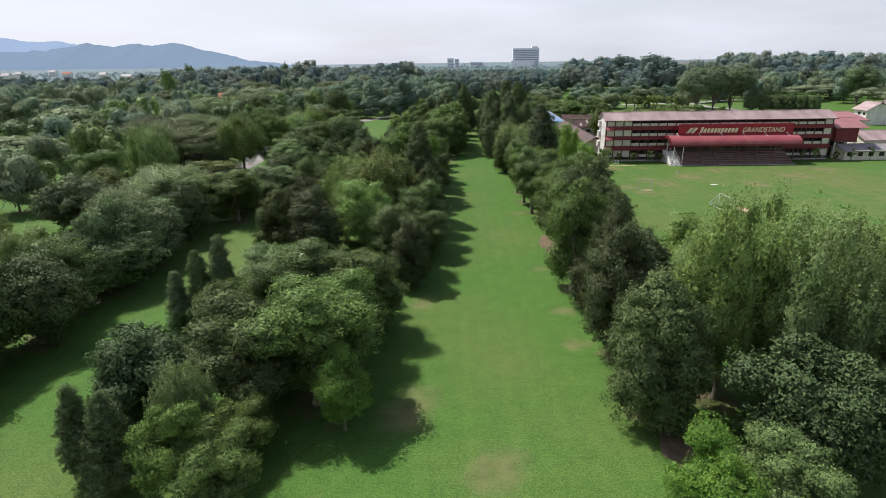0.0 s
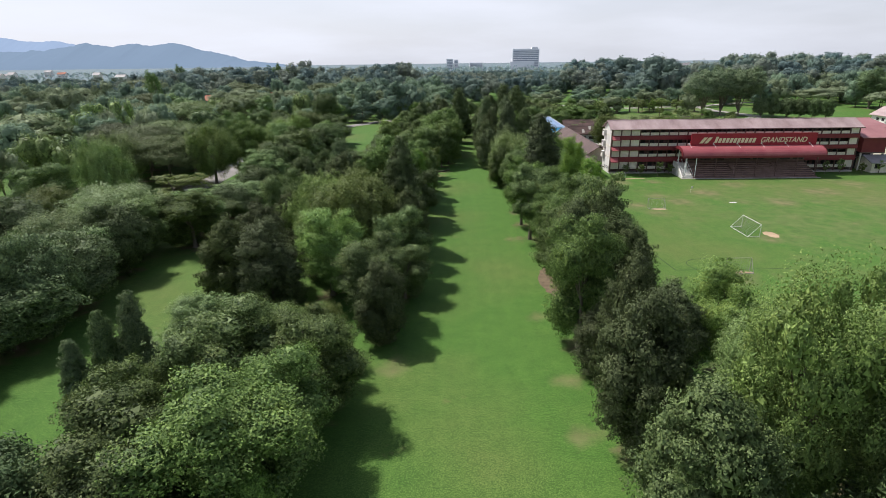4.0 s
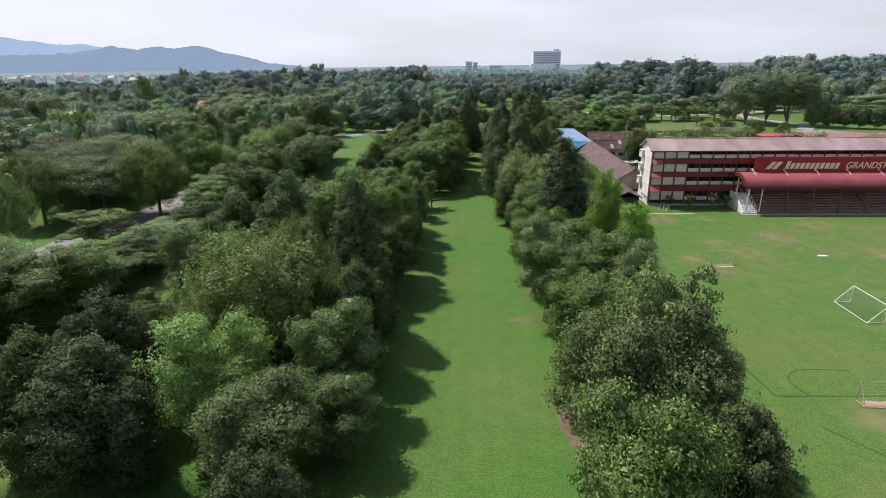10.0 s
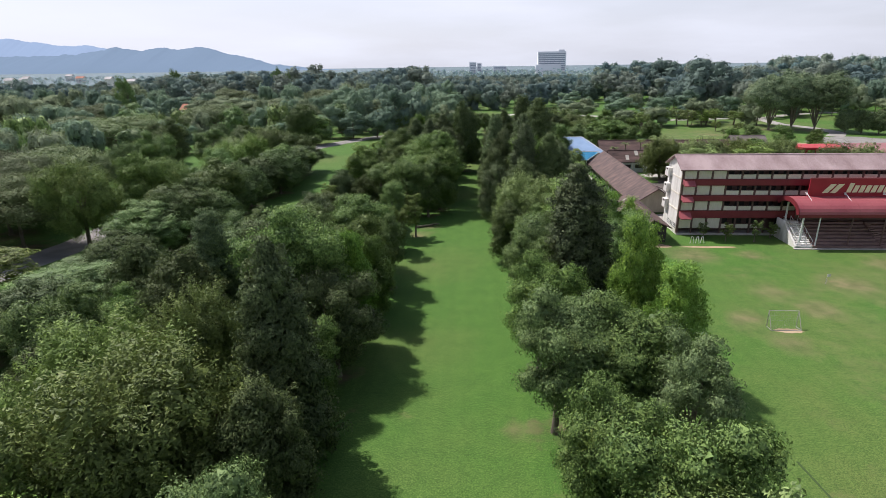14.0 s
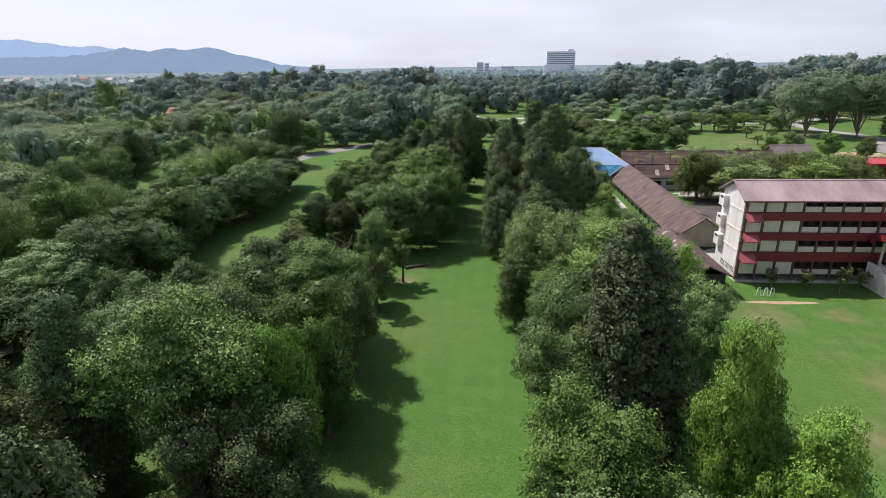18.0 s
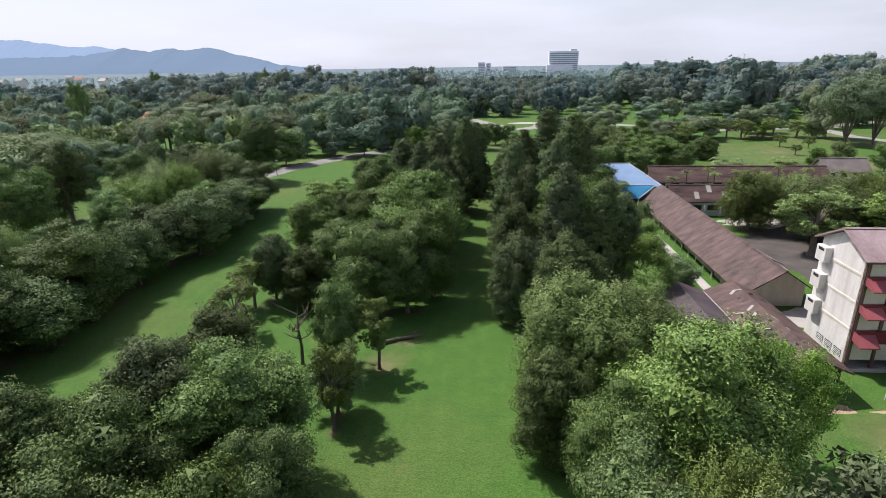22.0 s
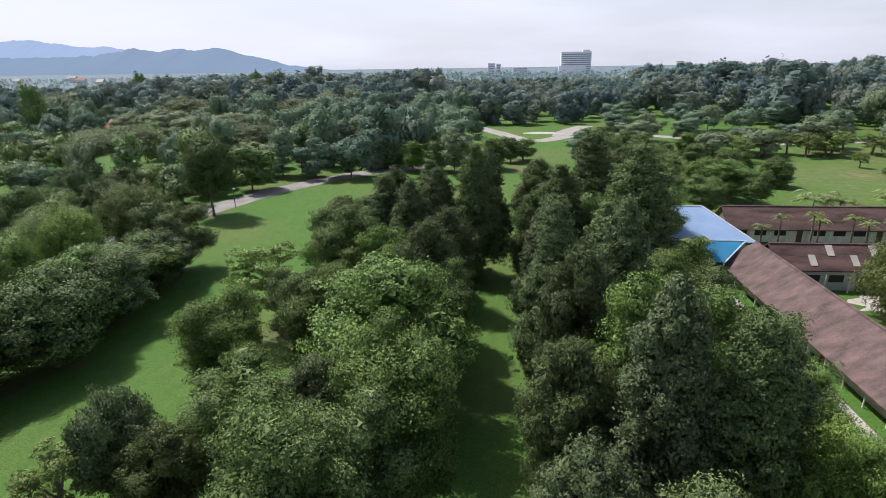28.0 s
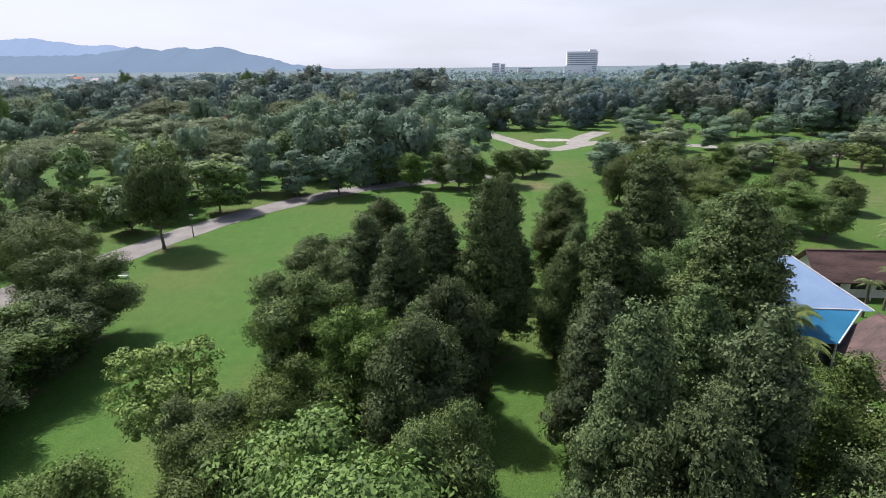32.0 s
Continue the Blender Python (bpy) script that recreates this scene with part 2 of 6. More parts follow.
# near-black for window panes, and painted in for shade inside openings
DARK = surface("dark_glass_and_shade", (0.020, 0.018, 0.018), (0.045, 0.040, 0.038), 0.7, 1.2, 8, 0.0)
BROWN = surface("brown_trim_and_shade", (0.10, 0.06, 0.05), (0.15, 0.09, 0.075), 0.7, 1.2, 8, 0.05)
ASPHALT = surface("asphalt", (0.17, 0.16, 0.15), (0.29, 0.275, 0.255), 0.9, 0.25, 6, 0.3)
# dark tarmac, its colour darkened further for tree shade over the yard
YARD = surface("tarmac_with_tree_shade", (0.060, 0.052, 0.046), (0.125, 0.108, 0.095), 0.9, 0.25, 6, 0.3)
WORN_LINE = surface("darkened_turf", (0.030, 0.060, 0.016), (0.055, 0.095, 0.026), 0.95, 1.5, 9, 0.2)
DRIVE = surface("pale_worn_drive", (0.24, 0.225, 0.20), (0.36, 0.34, 0.305), 0.85, 0.3, 6, 0.2)
PAVING = surface("pale_paving", (0.34, 0.32, 0.28), (0.50, 0.47, 0.42), 0.85, 0.3, 6, 0.2)
LITTER = surface("leaf_litter", (0.10, 0.075, 0.045), (0.19, 0.14, 0.085), 0.95, 1.2, 8, 0.4)
SAND = surface("bare_earth", (0.30, 0.20, 0.12), (0.46, 0.34, 0.22), 0.95, 0.5, 5, 0.3)
OLD_STEEL = surface("weathered_pipe", (0.26, 0.26, 0.22), (0.42, 0.41, 0.36), 0.6, 3, 20, 0.0)
NET = surface("grey_net_cord", (0.26, 0.27, 0.25), (0.38, 0.39, 0.36), 0.8, 3, 20, 0.0)
STEEL = surface("white_steel", (0.62, 0.62, 0.60), (0.76, 0.76, 0.74), 0.4, 3, 20, 0.0)
GOLD = surface("cream_lettering", (0.72, 0.64, 0.40), (0.80, 0.73, 0.50), 0.5, 2, 10, 0.0)
GREYSHEET = surface("grey_roof_sheet", (0.20, 0.19, 0.19), (0.32, 0.30, 0.30), 0.6, 0.4, 7, 0.1)
# pale wall colour lifted towards white for the haze before far towers
HOTEL = surface("haze_pale_tower_render", (0.80, 0.80, 0.82), (0.86, 0.86, 0.88), 0.7, 0.05, 1, 0.0)
GLASSY = surface("dark_window_band", (0.27, 0.30, 0.35), (0.36, 0.39, 0.44), 0.3, 0.1, 1, 0.0)
TILE = surface("orange_roof_tile", (0.34, 0.12, 0.07), (0.46, 0.19, 0.11), 0.8, 0.6, 6, 0.2)

# ---- mesh helpers ----


def mesh_of(name, verts, faces, material, smooth=False):
    me = bpy.data.meshes.new(name)
    me.from_pydata([tuple(v) for v in verts], [], faces)
    me.materials.append(material)
    if smooth:
        me.shade_smooth()
    return me


def box_bm(x0, x1, y0, y1, z0, z1, bevel=0.0):
    bm = bmesh.new()
    v = [bm.verts.new((x, y, z)) for z in (z0, z1) for y in (y0, y1) for x in (x0, x1)]
    for f in ((0, 2, 3, 1), (4, 5, 7, 6), (0, 1, 5, 4), (2, 6, 7, 3), (0, 4, 6, 2), (1, 3, 7, 5)):
        bm.faces.new([v[i] for i in f])
    if bevel:
        bmesh.ops.bevel(bm, geom=bm.edges[:], offset=bevel, segments=1, affect="EDGES")
    return bm


def prism_bm(outline, x0, x1, axis="x"):
    """An outline of (u, z) drawn out along x (u is y) or along y (u is x)."""
    bm = bmesh.new()
    place = (lambda a, u, z: (a, u, z)) if axis == "x" else (lambda a, u, z: (u, a, z))
    ring = [[bm.verts.new(place(a, u, z)) for u, z in outline] for a in (x0, x1)]
    k = len(outline)
    for i in range(k):
        bm.faces.new((ring[0][i], ring[0][(i + 1) % k], ring[1][(i + 1) % k], ring[1][i]))
    bm.faces.new(ring[0][::-1])
    bm.faces.new(ring[1])
    bmesh.ops.recalc_face_normals(bm, faces=bm.faces[:])
    return bm


def part(name, bm, material, parent, label=""):
    me = bpy.data.meshes.new(name)
    bm.to_mesh(me)
    bm.free()
    me.materials.append(material)
    ob = new(name, me)
    ob.parent = parent
    if label:
        ob["label"] = label
    return ob


def shared(name, me, parent, m, label=""):
    ob = new(name, me)
    ob.parent, ob.matrix_basis = parent, m
    if label:
        ob["label"] = label
    return ob


def thing(name, label, category, at=(0, 0, 0), group="", kind=""):
    ob = new(name)
    ob.location = at
    return tagged(ob, label, category, group, kind)


def tube(points, radii, sides=7):
    """Verts and faces of a tapering tube."""
    vs, fs = [], []
    pts = [Vector(p) for p in points]
    for i, p in enumerate(pts):
        d = (pts[min(i + 1, len(pts) - 1)] - pts[max(i - 1, 0)]).normalized()
        u = d.orthogonal().normalized()
        w = d.cross(u)
        for k in range(sides):
            a = 2 * math.pi * k / sides
            vs.append(p + (u * math.cos(a) + w * math.sin(a)) * radii[i])
    for i in range(len(pts) - 1):
        for k in range(sides):
            fs.append((i * sides + k, i * sides + (k + 1) % sides, (i + 1) * sides + (k + 1) % sides, (i + 1) * sides + k))
    return vs, fs


# ---- trees ----
# kind: reference height, width, height of the lowest leaves, lobes, leaves, leaf length, leaf breadth
FORM = {
    "broad": (13, 10, 0.9, 34, 58000, 0.088, 0.064),
    "golden": (13, 11, 0.9, 34, 54000, 0.109, 0.080),
    "dome": (12, 9, 0.5, 46, 54000, 0.083, 0.057),
    "cone": (16, 9, 0.6, 60, 54000, 0.096, 0.071),
    "feather": (12, 11, 0.8, 42, 54000, 0.115, 0.048),
    "open": (9, 6, 2.2, 20, 18480, 0.083, 0.061),
    "bright": (12, 10, 0.8, 44, 54000, 0.080, 0.058),
    "airy": (16, 14, 2.0, 52, 54000, 0.107, 0.051),
    "umbrella": (13, 18, 4.5, 50, 60000, 0.112, 0.080),
    "vase": (24, 20, 8.5, 50, 36400, 0.197, 0.107),
    "spray": (14, 11, 1.0, 90, 54000, 0.102, 0.064),
    "bush": (9, 10, 0.4, 38, 48510, 0.109, 0.080),
    "pale": (11, 14, 1.0, 40, 50820, 0.128, 0.057),
    "bigleaf": (11, 10.5, 0.7, 46, 40000, 0.165, 0.092),
}


def lobes_of(kind, rng):
    H, W, low, count, *_ = FORM[kind]
    mid, half, r = (H + low) / 2, (H - low) / 2, W / 2
    lean = [rng.uniform(0, 6.28) for _ in range(3)]
    out = []
    for i in range(count):
        a = rng.uniform(0, 2 * math.pi)
        if kind in ("cone", "dome"):
            u = (i + 0.5) / count
            z = low + (H - low) * (0.08 + 0.86 * u)
            prof = (1 - u) ** 0.46 if kind == "cone" else math.sqrt(max(0.0, 1 - (2 * u - 0.85) ** 2 / 1.35))
            size = r * (0.24 + 0.16 * (1 - u)) * rng.uniform(0.85, 1.2)
            d = max(0.0, r * prof * rng.uniform(0.72, 0.98) - size * 0.75)
            out.append((d * math.cos(a), d * math.sin(a), min(z, H - size * 0.8), size, size * 1.15))
        elif kind == "umbrella":
            d = r * math.sqrt(rng.uniform(0.0, 0.82))
            size = r * rng.uniform(0.20, 0.32)
            z = H - size * 0.35 - (d / r) ** 2 * (H - low) * 0.55 - rng.uniform(0, 1.2)
            out.append((d * math.cos(a), d * math.sin(a), z, size, size * 0.50))
        else:
            b = rng.uniform(-0.95, 1)
            c = math.sqrt(1 - b * b)
            k = rng.uniform(0.62, 0.95) if kind in ("open", "airy", "feather", "pale", "vase") else rng.uniform(0.55, 0.88)
            size = r * rng.uniform(0.20, 0.40) * (0.8 if kind == "open" else 0.9 if kind == "airy" else 0.62 if kind == "spray" else 1.0)
            tall = 1.25 if kind in ("airy", "feather", "pale") else 0.85
            k *= 1 + 0.16 * math.sin(2 * a + lean[0]) + 0.12 * math.sin(3 * a + lean[1])
            x, y = (r - size * 0.8) * k * c * math.cos(a) * 1.12, (r - size * 0.8) * k * c * math.sin(a) * 1.12
            z = mid + (half - size * tall * 0.75) * b * k * 1.08
            out.append((x, y, max(z, low + size * 0.6), size, size * tall))
    return out


def ball(level):
    """The triangles of a round body of radius 1, as corners."""
    bm = bmesh.new()
    bmesh.ops.create_icosphere(bm, subdivisions=level, radius=1)
    tri = np.array([[v.co[:] for v in f.verts] for f in bm.faces])
    bm.free()
    return tri


BALL = {level: ball(level) for level in (2, 3)}


def inner_leaves(lobes, level, g, fill):
    """A loose inner layer of leaves that closes each bough from inside."""
    out = []
    for x, y, z, a, b in lobes:
        t = BALL[level] * np.array([a, a, b]) * fill + np.array([x, y, z])
        out.append(t + g.normal(size=(len(t), 1, 3)) * a * 0.05 + g.normal(size=t.shape) * a * 0.07)
    return np.concatenate(out)


def leaf_normals(corners, lobes, soft):
    """Turns leaves to face out of their bough, and gives them normals that follow its round."""
    mid = corners.mean(1)
    best, out = np.full(len(mid), 1e9), np.zeros_like(mid)
    for x, y, z, a, b in lobes:
        q = (mid - np.array([x, y, z])) / np.array([a, a, b])
        k = (q * q).sum(1)
        near = k < best
        best[near] = k[near]
        out[near] = (q / np.array([a, a, b]))[near]
    out /= np.maximum(np.linalg.norm(out, axis=1, keepdims=True), 1e-6)
    flat = np.cross(corners[:, 1] - corners[:, 0], corners[:, 2] - corners[:, 0])
    flat /= np.maximum(np.linalg.norm(flat, axis=1, keepdims=True), 1e-9)
    back = (flat * out).sum(1) < 0
    corners[back] = corners[back][:, [0, 2, 1]]
    flat[back] *= -1
    nor = out * soft + flat * (1 - soft) + np.array([0, 0, 0.1 * soft])
    return nor / np.linalg.norm(nor, axis=1, keepdims=True)


def leaf_mesh(name, corners, material, normals):
    """One mesh of loose three-cornered leaves."""
    m = len(corners)
    me = bpy.data.meshes.new(name)
    me.vertices.add(3 * m)
    me.vertices.foreach_set("co", corners.astype(np.float32).ravel())
    me.loops.add(3 * m)
    me.loops.foreach_set("vertex_index", np.arange(3 * m, dtype=np.int32))
    me.polygons.add(m)
    me.polygons.foreach_set("loop_start", np.arange(0, 3 * m, 3, dtype=np.int32))
    me.materials.append(material)
    me.update(calc_edges=True)
    free = me.attributes.new("custom_normal", "FLOAT_VECTOR", "POINT")
    free.data.foreach_set("vector", np.repeat(normals, 3, axis=0).astype(np.float32).ravel())
    return me


# leaves on one tuft; a coarse, billowing crown has many
TUFT = {"feather": 60, "airy": 54, "pale": 56, "cone": 72, "dome": 64, "open": 60, "vase": 50, "bigleaf": 40, "spray": 60}


def crown_mesh(kind, seed, share=1.0, grow=1.0, boughs=0):
    """Leaves in tufts on the lobes of a crown, with dark gaps between the tufts."""
    rng = random.Random(seed)
    g = np.random.default_rng(seed)
    H, W, low, count, leaves, la, lb = FORM[kind]
    lobes = lobes_of(kind, rng)
    if boughs:
        lobes = lobes[::max(1, len(lobes) // boughs)]
        more = max(1.3, 0.78 * math.sqrt(count / len(lobes)))
        lobes = [(x * 0.9, y * 0.9, min(z, H - b * more * 0.96), a * more, b * more) for x, y, z, a, b in lobes]
    L = np.array(lobes)
    n = int(leaves * share)
    tufts = int(n / (TUFT.get(kind, 84) if share == 1 else 10))
    area = L[:, 3] * (L[:, 3] + L[:, 4])
    which = g.choice(len(L), tufts * 3, p=area / area.sum())
    d = g.normal(size=(tufts * 3, 3))
    d /= np.linalg.norm(d, axis=1, keepdims=True)
    rad = np.stack([L[which, 3], L[which, 3], L[which, 4]], 1)
    reach = g.uniform(0.70, 1.10, len(d)) + np.where(g.uniform(size=len(d)) < 0.18, g.uniform(0.05, 0.42, len(d)), 0)
    if boughs:
        reach = g.uniform(0.84, 1.06, len(d))
    c = L[which, :3] + d * rad * reach[:, None]
    keep = c[:, 2] > low * 0.6
    for k in range(len(L)):
        q = (c - L[k, :3]) / np.array([L[k, 3], L[k, 3], L[k, 4]])
        keep &= ((q * q).sum(1) > 0.55) | (which == k)
    c, d = c[keep][:tufts], d[keep][:tufts]
    each = g.integers(0, len(c), n)
    size = W * ((0.064 if kind in ("broad", "golden", "bright", "bush", "umbrella", "bigleaf") else 0.050) if share == 1 else 0.048) * g.uniform(0.5, 1.5, len(c))
    out = g.normal(size=(n, 3))
    out /= np.linalg.norm(out, axis=1, keepdims=True)
    spread = np.array([1.2, 1.2, 0.62]) if kind not in ("feather", "airy", "pale") else np.array([0.8, 0.8, 1.5])
    p = c[each] + out * spread * (size[each] * g.uniform(0.3, 1.0, n) ** 0.5)[:, None]
    deep = g.uniform(size=n) < (0.02 if boughs else 0.08)
    p[deep] = p[deep] * np.array([0.72, 0.72, 0.86]) + np.array([0, 0, 0.07 * H])
    nor = d[each] * 0.75 + out * 0.55 + g.normal(size=(n, 3)) * (0.70 if boughs == 0 else 0.25) + np.array([0, 0, 0.30])
    nor /= np.linalg.norm(nor, axis=1, keepdims=True)
    t = g.normal(size=(n, 3))
    if kind in ("feather", "airy", "pale"):
        t[:, 2] -= 1.2
    u = np.cross(nor, t)
    u /= np.linalg.norm(u, axis=1, keepdims=True)
    v = np.cross(nor, u)
    s = (g.uniform(0.6, 1.4, n) * grow * np.where(deep, 1.2, 1.0))[:, None]
    sag = nor * (s * la * 0.2)
    corners = np.stack([p - u * la * s - v * lb * s * 0.8, p + u * la * s - sag, p - u * la * s * 0.4 + v * lb * s], 1)
    if kind != "open" and not (boughs and n < 200):
        corners = np.concatenate([corners, inner_leaves(lobes, 3 if share == 1 else 2, g, 0.70 if boughs else 0.45 if kind in ("feather", "bright", "airy", "spray", "pale") else 0.60)])
    return leaf_mesh("crown_" + kind, corners, LEAF[kind], leaf_normals(corners, lobes, 0.85 if boughs else 0.35)), lobes


def trunk_mesh(kind, seed, lobes):
    rng = random.Random(seed + 900)
    H, W, low, *_ = FORM[kind]
    fork = low + (H - low) * (0.30 if kind != "cone" else 0.8) if kind != "vase" else 1.2
    r0 = 0.020 * H + 0.05
    verts, faces = tube([(0, 0, -0.15), (0.05, 0.02, 0.5), (rng.uniform(-0.2, 0.2), rng.uniform(-0.2, 0.2), fork * 0.6), (0.0, 0.0, fork)], [r0 * 1.5, r0, r0 * 0.85, r0 * 0.6], 8)
    for x, y, z, s, _ in sorted(lobes, key=lambda q: -q[3])[:10 if kind not in ("open", "umbrella", "vase") else 14]:
        z0 = min(fork, z * 0.7) if kind != "cone" else max(low * 0.7, z - 1.4)
        v, f = tube([(0, 0, z0), (x * 0.45, y * 0.45, z0 + (z - z0) * 0.6), (x * 0.92, y * 0.92, z)], [r0 * 0.42, r0 * 0.26, 0.03], 5)
        faces += [tuple(i + len(verts) for i in q) for q in f]
        verts += v
    return mesh_of("trunk_" + kind, verts, faces, BARK, True)


PROTO = {}
for kind_name in FORM:
    for variant in range(2 if kind_name in ("broad", "dome", "cone") else 1):
        me, lob = crown_mesh(kind_name, 17 * variant + len(kind_name) * 5 + 3)
        PROTO[kind_name, variant] = (me, trunk_mesh(kind_name, 40 + variant, lob))
    me, lob = crown_mesh(kind_name, 77 + len(kind_name), 0.26, 1.65)
    PROTO[kind_name, "light"] = (me, PROTO[kind_name, 0][1])
WORDS = {
    "broad": "broad-crowned green tree with dense dark leaves on mown grass",
    "golden": "broad tree with fresh yellow-green leaves on mown grass",
    "dome": "dense dome-shaped tree with small brownish green leaves",
    "cone": "tall dark green pointed tree with layered dense foliage",
    "feather": "feathery olive-green tree with fine drooping leaves",
    "open": "small open-crowned tree with a thin visible trunk",
    "bright": "bushy tree with large bright green leaves",
    "airy": "tall airy grey-green tree with fine loose foliage",
    "umbrella": "wide flat-topped spreading tree with layered olive foliage",
    "vase": "tall lawn tree whose many trunks spread from the ground",
    "spray": "leafy mid-green tree with ragged upswept branches",
    "pale": "spreading tree with pale silvery green fine foliage",
    "bigleaf": "rounded tree with large glossy dark green leaves on the grass",
    "bush": "low dark glossy-leaved tree with foliage down to the grass",
}
turn = random.Random(5)
PLANTED = []


def plant(kind, x, y, h, w, near=True, group=""):
    H, W, *_ = FORM[kind]
    crown, stem = PROTO[kind, "light" if not near else turn.randrange(2) if (kind, 1) in PROTO else 0]
    ob = thing("tree", WORDS[kind], "tree", (x, y, 0), group)
    ob.rotation_euler = (0, 0, turn.uniform(0, 6.28))
    ob.scale = (w / W, w / W, h / H)
    shared("trunk", stem, ob, Matrix())
    shared("crown", crown, ob, Matrix())
    PLANTED.append((x, y, w))
    return ob

# ---- ground ----


def axis_steps(lo, hi, step, far):
    mid = list(np.arange(lo, hi + 0.01, step))
    out, s = [], step
    while mid[-1] + (out[-1] if out else 0) < far:
        s *= 1.35
        out.append((out[-1] if out else 0) + s)
    return out, mid


def ground_height(x, y):
    """Flat park; a low wooded rise far off beyond the school."""
    return 9.0 * math.exp(-(((x - 330) / 260) ** 2 + ((y - 640) / 170) ** 2)) + 5.0 * math.exp(-(((x - 60) / 420) ** 2 + ((y - 900) / 160) ** 2))


def grass_material():
    m, n, l, p = nodes_of("grass")
    tc, cover = n.new("ShaderNodeTexCoord"), n.new("ShaderNodeAttribute")
    cover.attribute_name = "cover"
    noise_of = []
    for scale, detail in ((0.035, 5), (0.5, 6), (7.0, 8)):
        t = n.new("ShaderNodeTexNoise")
        t.inputs["Scale"].default_value, t.inputs["Detail"].default_value = scale, detail
        l.new(tc.outputs["Object"], t.inputs["Vector"])
        noise_of.append(t)
    wave = n.new("ShaderNodeTexWave")
    wave.inputs["Scale"].default_value, wave.inputs["Distortion"].default_value = 0.16, 1.5
    wave.inputs["Detail Scale"].default_value = 0.3
    l.new(tc.outputs["Object"], wave.inputs["Vector"])

    def blend(a, b, fac, lo, hi):
        r, mx = n.new("ShaderNodeMapRange"), n.new("ShaderNodeMixRGB")
        r.inputs["From Min"].default_value, r.inputs["From Max"].default_value = lo, hi
        l.new(fac, r.inputs["Value"])
        l.new(r.outputs[0], mx.inputs["Fac"])
        for k, v in (("Color1", a), ("Color2", b)):
            if isinstance(v, tuple):
                mx.inputs[k].default_value = (*v, 1)
            else:
                l.new(v, mx.inputs[k])
        return mx.outputs["Color"]

    lush = blend((0.058, 0.148, 0.022), (0.088, 0.194, 0.030), noise_of[1].outputs["Fac"], 0.3, 0.7)
    dry = blend((0.120, 0.165, 0.040), (0.160, 0.185, 0.055), noise_of[1].outputs["Fac"], 0.3, 0.7)
    turf = blend(lush, dry, noise_of[0].outputs["Fac"], 0.46, 0.68)
    clump = n.new("ShaderNodeTexNoise")
    clump.inputs["Scale"].default_value, clump.inputs["Detail"].default_value, clump.inputs["Roughness"].default_value = 2.4, 7, 0.65
    l.new(tc.outputs["Object"], clump.inputs["Vector"])
    turf = blend(turf, (0.042, 0.098, 0.020), clump.outputs["Fac"], 0.46, 0.86)
    turf = blend((0.122, 0.216, 0.050), turf, clump.outputs["Fac"], 0.14, 0.48)
    mown = n.new("ShaderNodeMixRGB")
    mown.blend_type, mown.inputs["Fac"].default_value = "MULTIPLY", 0.05
    l.new(turf, mown.inputs["Color1"])
    l.new(wave.outputs["Color"], mown.inputs["Color2"])
    blades = blend(mown.outputs["Color"], (0.036, 0.085, 0.018), noise_of[2].outputs["Fac"], 0.42, 0.78)
    blades = blend((0.136, 0.226, 0.050), blades, noise_of[2].outputs["Fac"], 0.22, 0.46)
    fine = n.new("ShaderNodeTexNoise")
    fine.inputs["Scale"].default_value, fine.inputs["Detail"].default_value = 16.0, 6
    stretch = n.new("ShaderNodeMapping")
    stretch.inputs["Scale"].default_value = (1.0, 0.45, 1.0)
    l.new(tc.outputs["Object"], stretch.inputs["Vector"])
    l.new(stretch.outputs["Vector"], fine.inputs["Vector"])
    blades = blend(blades, (0.030, 0.070, 0.014), fine.outputs["Fac"], 0.48, 0.90)
    blades = blend((0.150, 0.250, 0.060), blades, fine.outputs["Fac"], 0.12, 0.47)
    worn = n.new("ShaderNodeTexNoise")
    worn.inputs["Scale"].default_value, worn.inputs["Detail"].default_value, worn.inputs["Roughness"].default_value = 0.16, 8, 0.72
    l.new(tc.outputs["Object"], worn.inputs["Vector"])
    blades = blend(blades, (0.165, 0.150, 0.065), worn.outputs["Fac"], 0.62, 0.80)
    litter = blend((0.075, 0.062, 0.034), (0.150, 0.115, 0.070), noise_of[1].outputs["Fac"], 0.35, 0.65)
    ragged = n.new("ShaderNodeMath")
    ragged.operation = "MULTIPLY_ADD"
    ragged.inputs[1].default_value = 0.7
    l.new(noise_of[1].outputs["Fac"], ragged.inputs[0])
    l.new(cover.outputs["Fac"], ragged.inputs[2])
    ground_col = blend(blades, litter, ragged.outputs[0], 0.85, 1.15)
    dry_at = n.new("ShaderNodeAttribute")
    dry_at.attribute_name = "dry"
    patchy = n.new("ShaderNodeMath")
    patchy.operation = "MULTIPLY_ADD"
    patchy.inputs[1].default_value = 0.9
    l.new(worn.outputs["Fac"], patchy.inputs[0])
    l.new(dry_at.outputs["Fac"], patchy.inputs[2])
    ground_col = blend(ground_col, blend((0.125, 0.125, 0.055), (0.215, 0.180, 0.095), noise_of[1].outputs["Fac"], 0.35, 0.65), patchy.outputs[0], 0.70, 1.25)
    # distance haze painted into the ground: blends to blue-grey far off
    hazed = n.new("ShaderNodeAttribute")
    hazed.attribute_name = "hazed"
    ground_col = blend(ground_col, blend((0.120, 0.165, 0.180), (0.165, 0.215, 0.235), noise_of[0].outputs["Fac"], 0.4, 0.6), hazed.outputs["Fac"], 0.2, 0.8)
    l.new(ground_col, p.inputs["Base Color"])
    p.inputs["Roughness"].default_value, p.inputs["Specular IOR Level"].default_value = 0.85, 0.15
    bp = n.new("ShaderNodeBump")
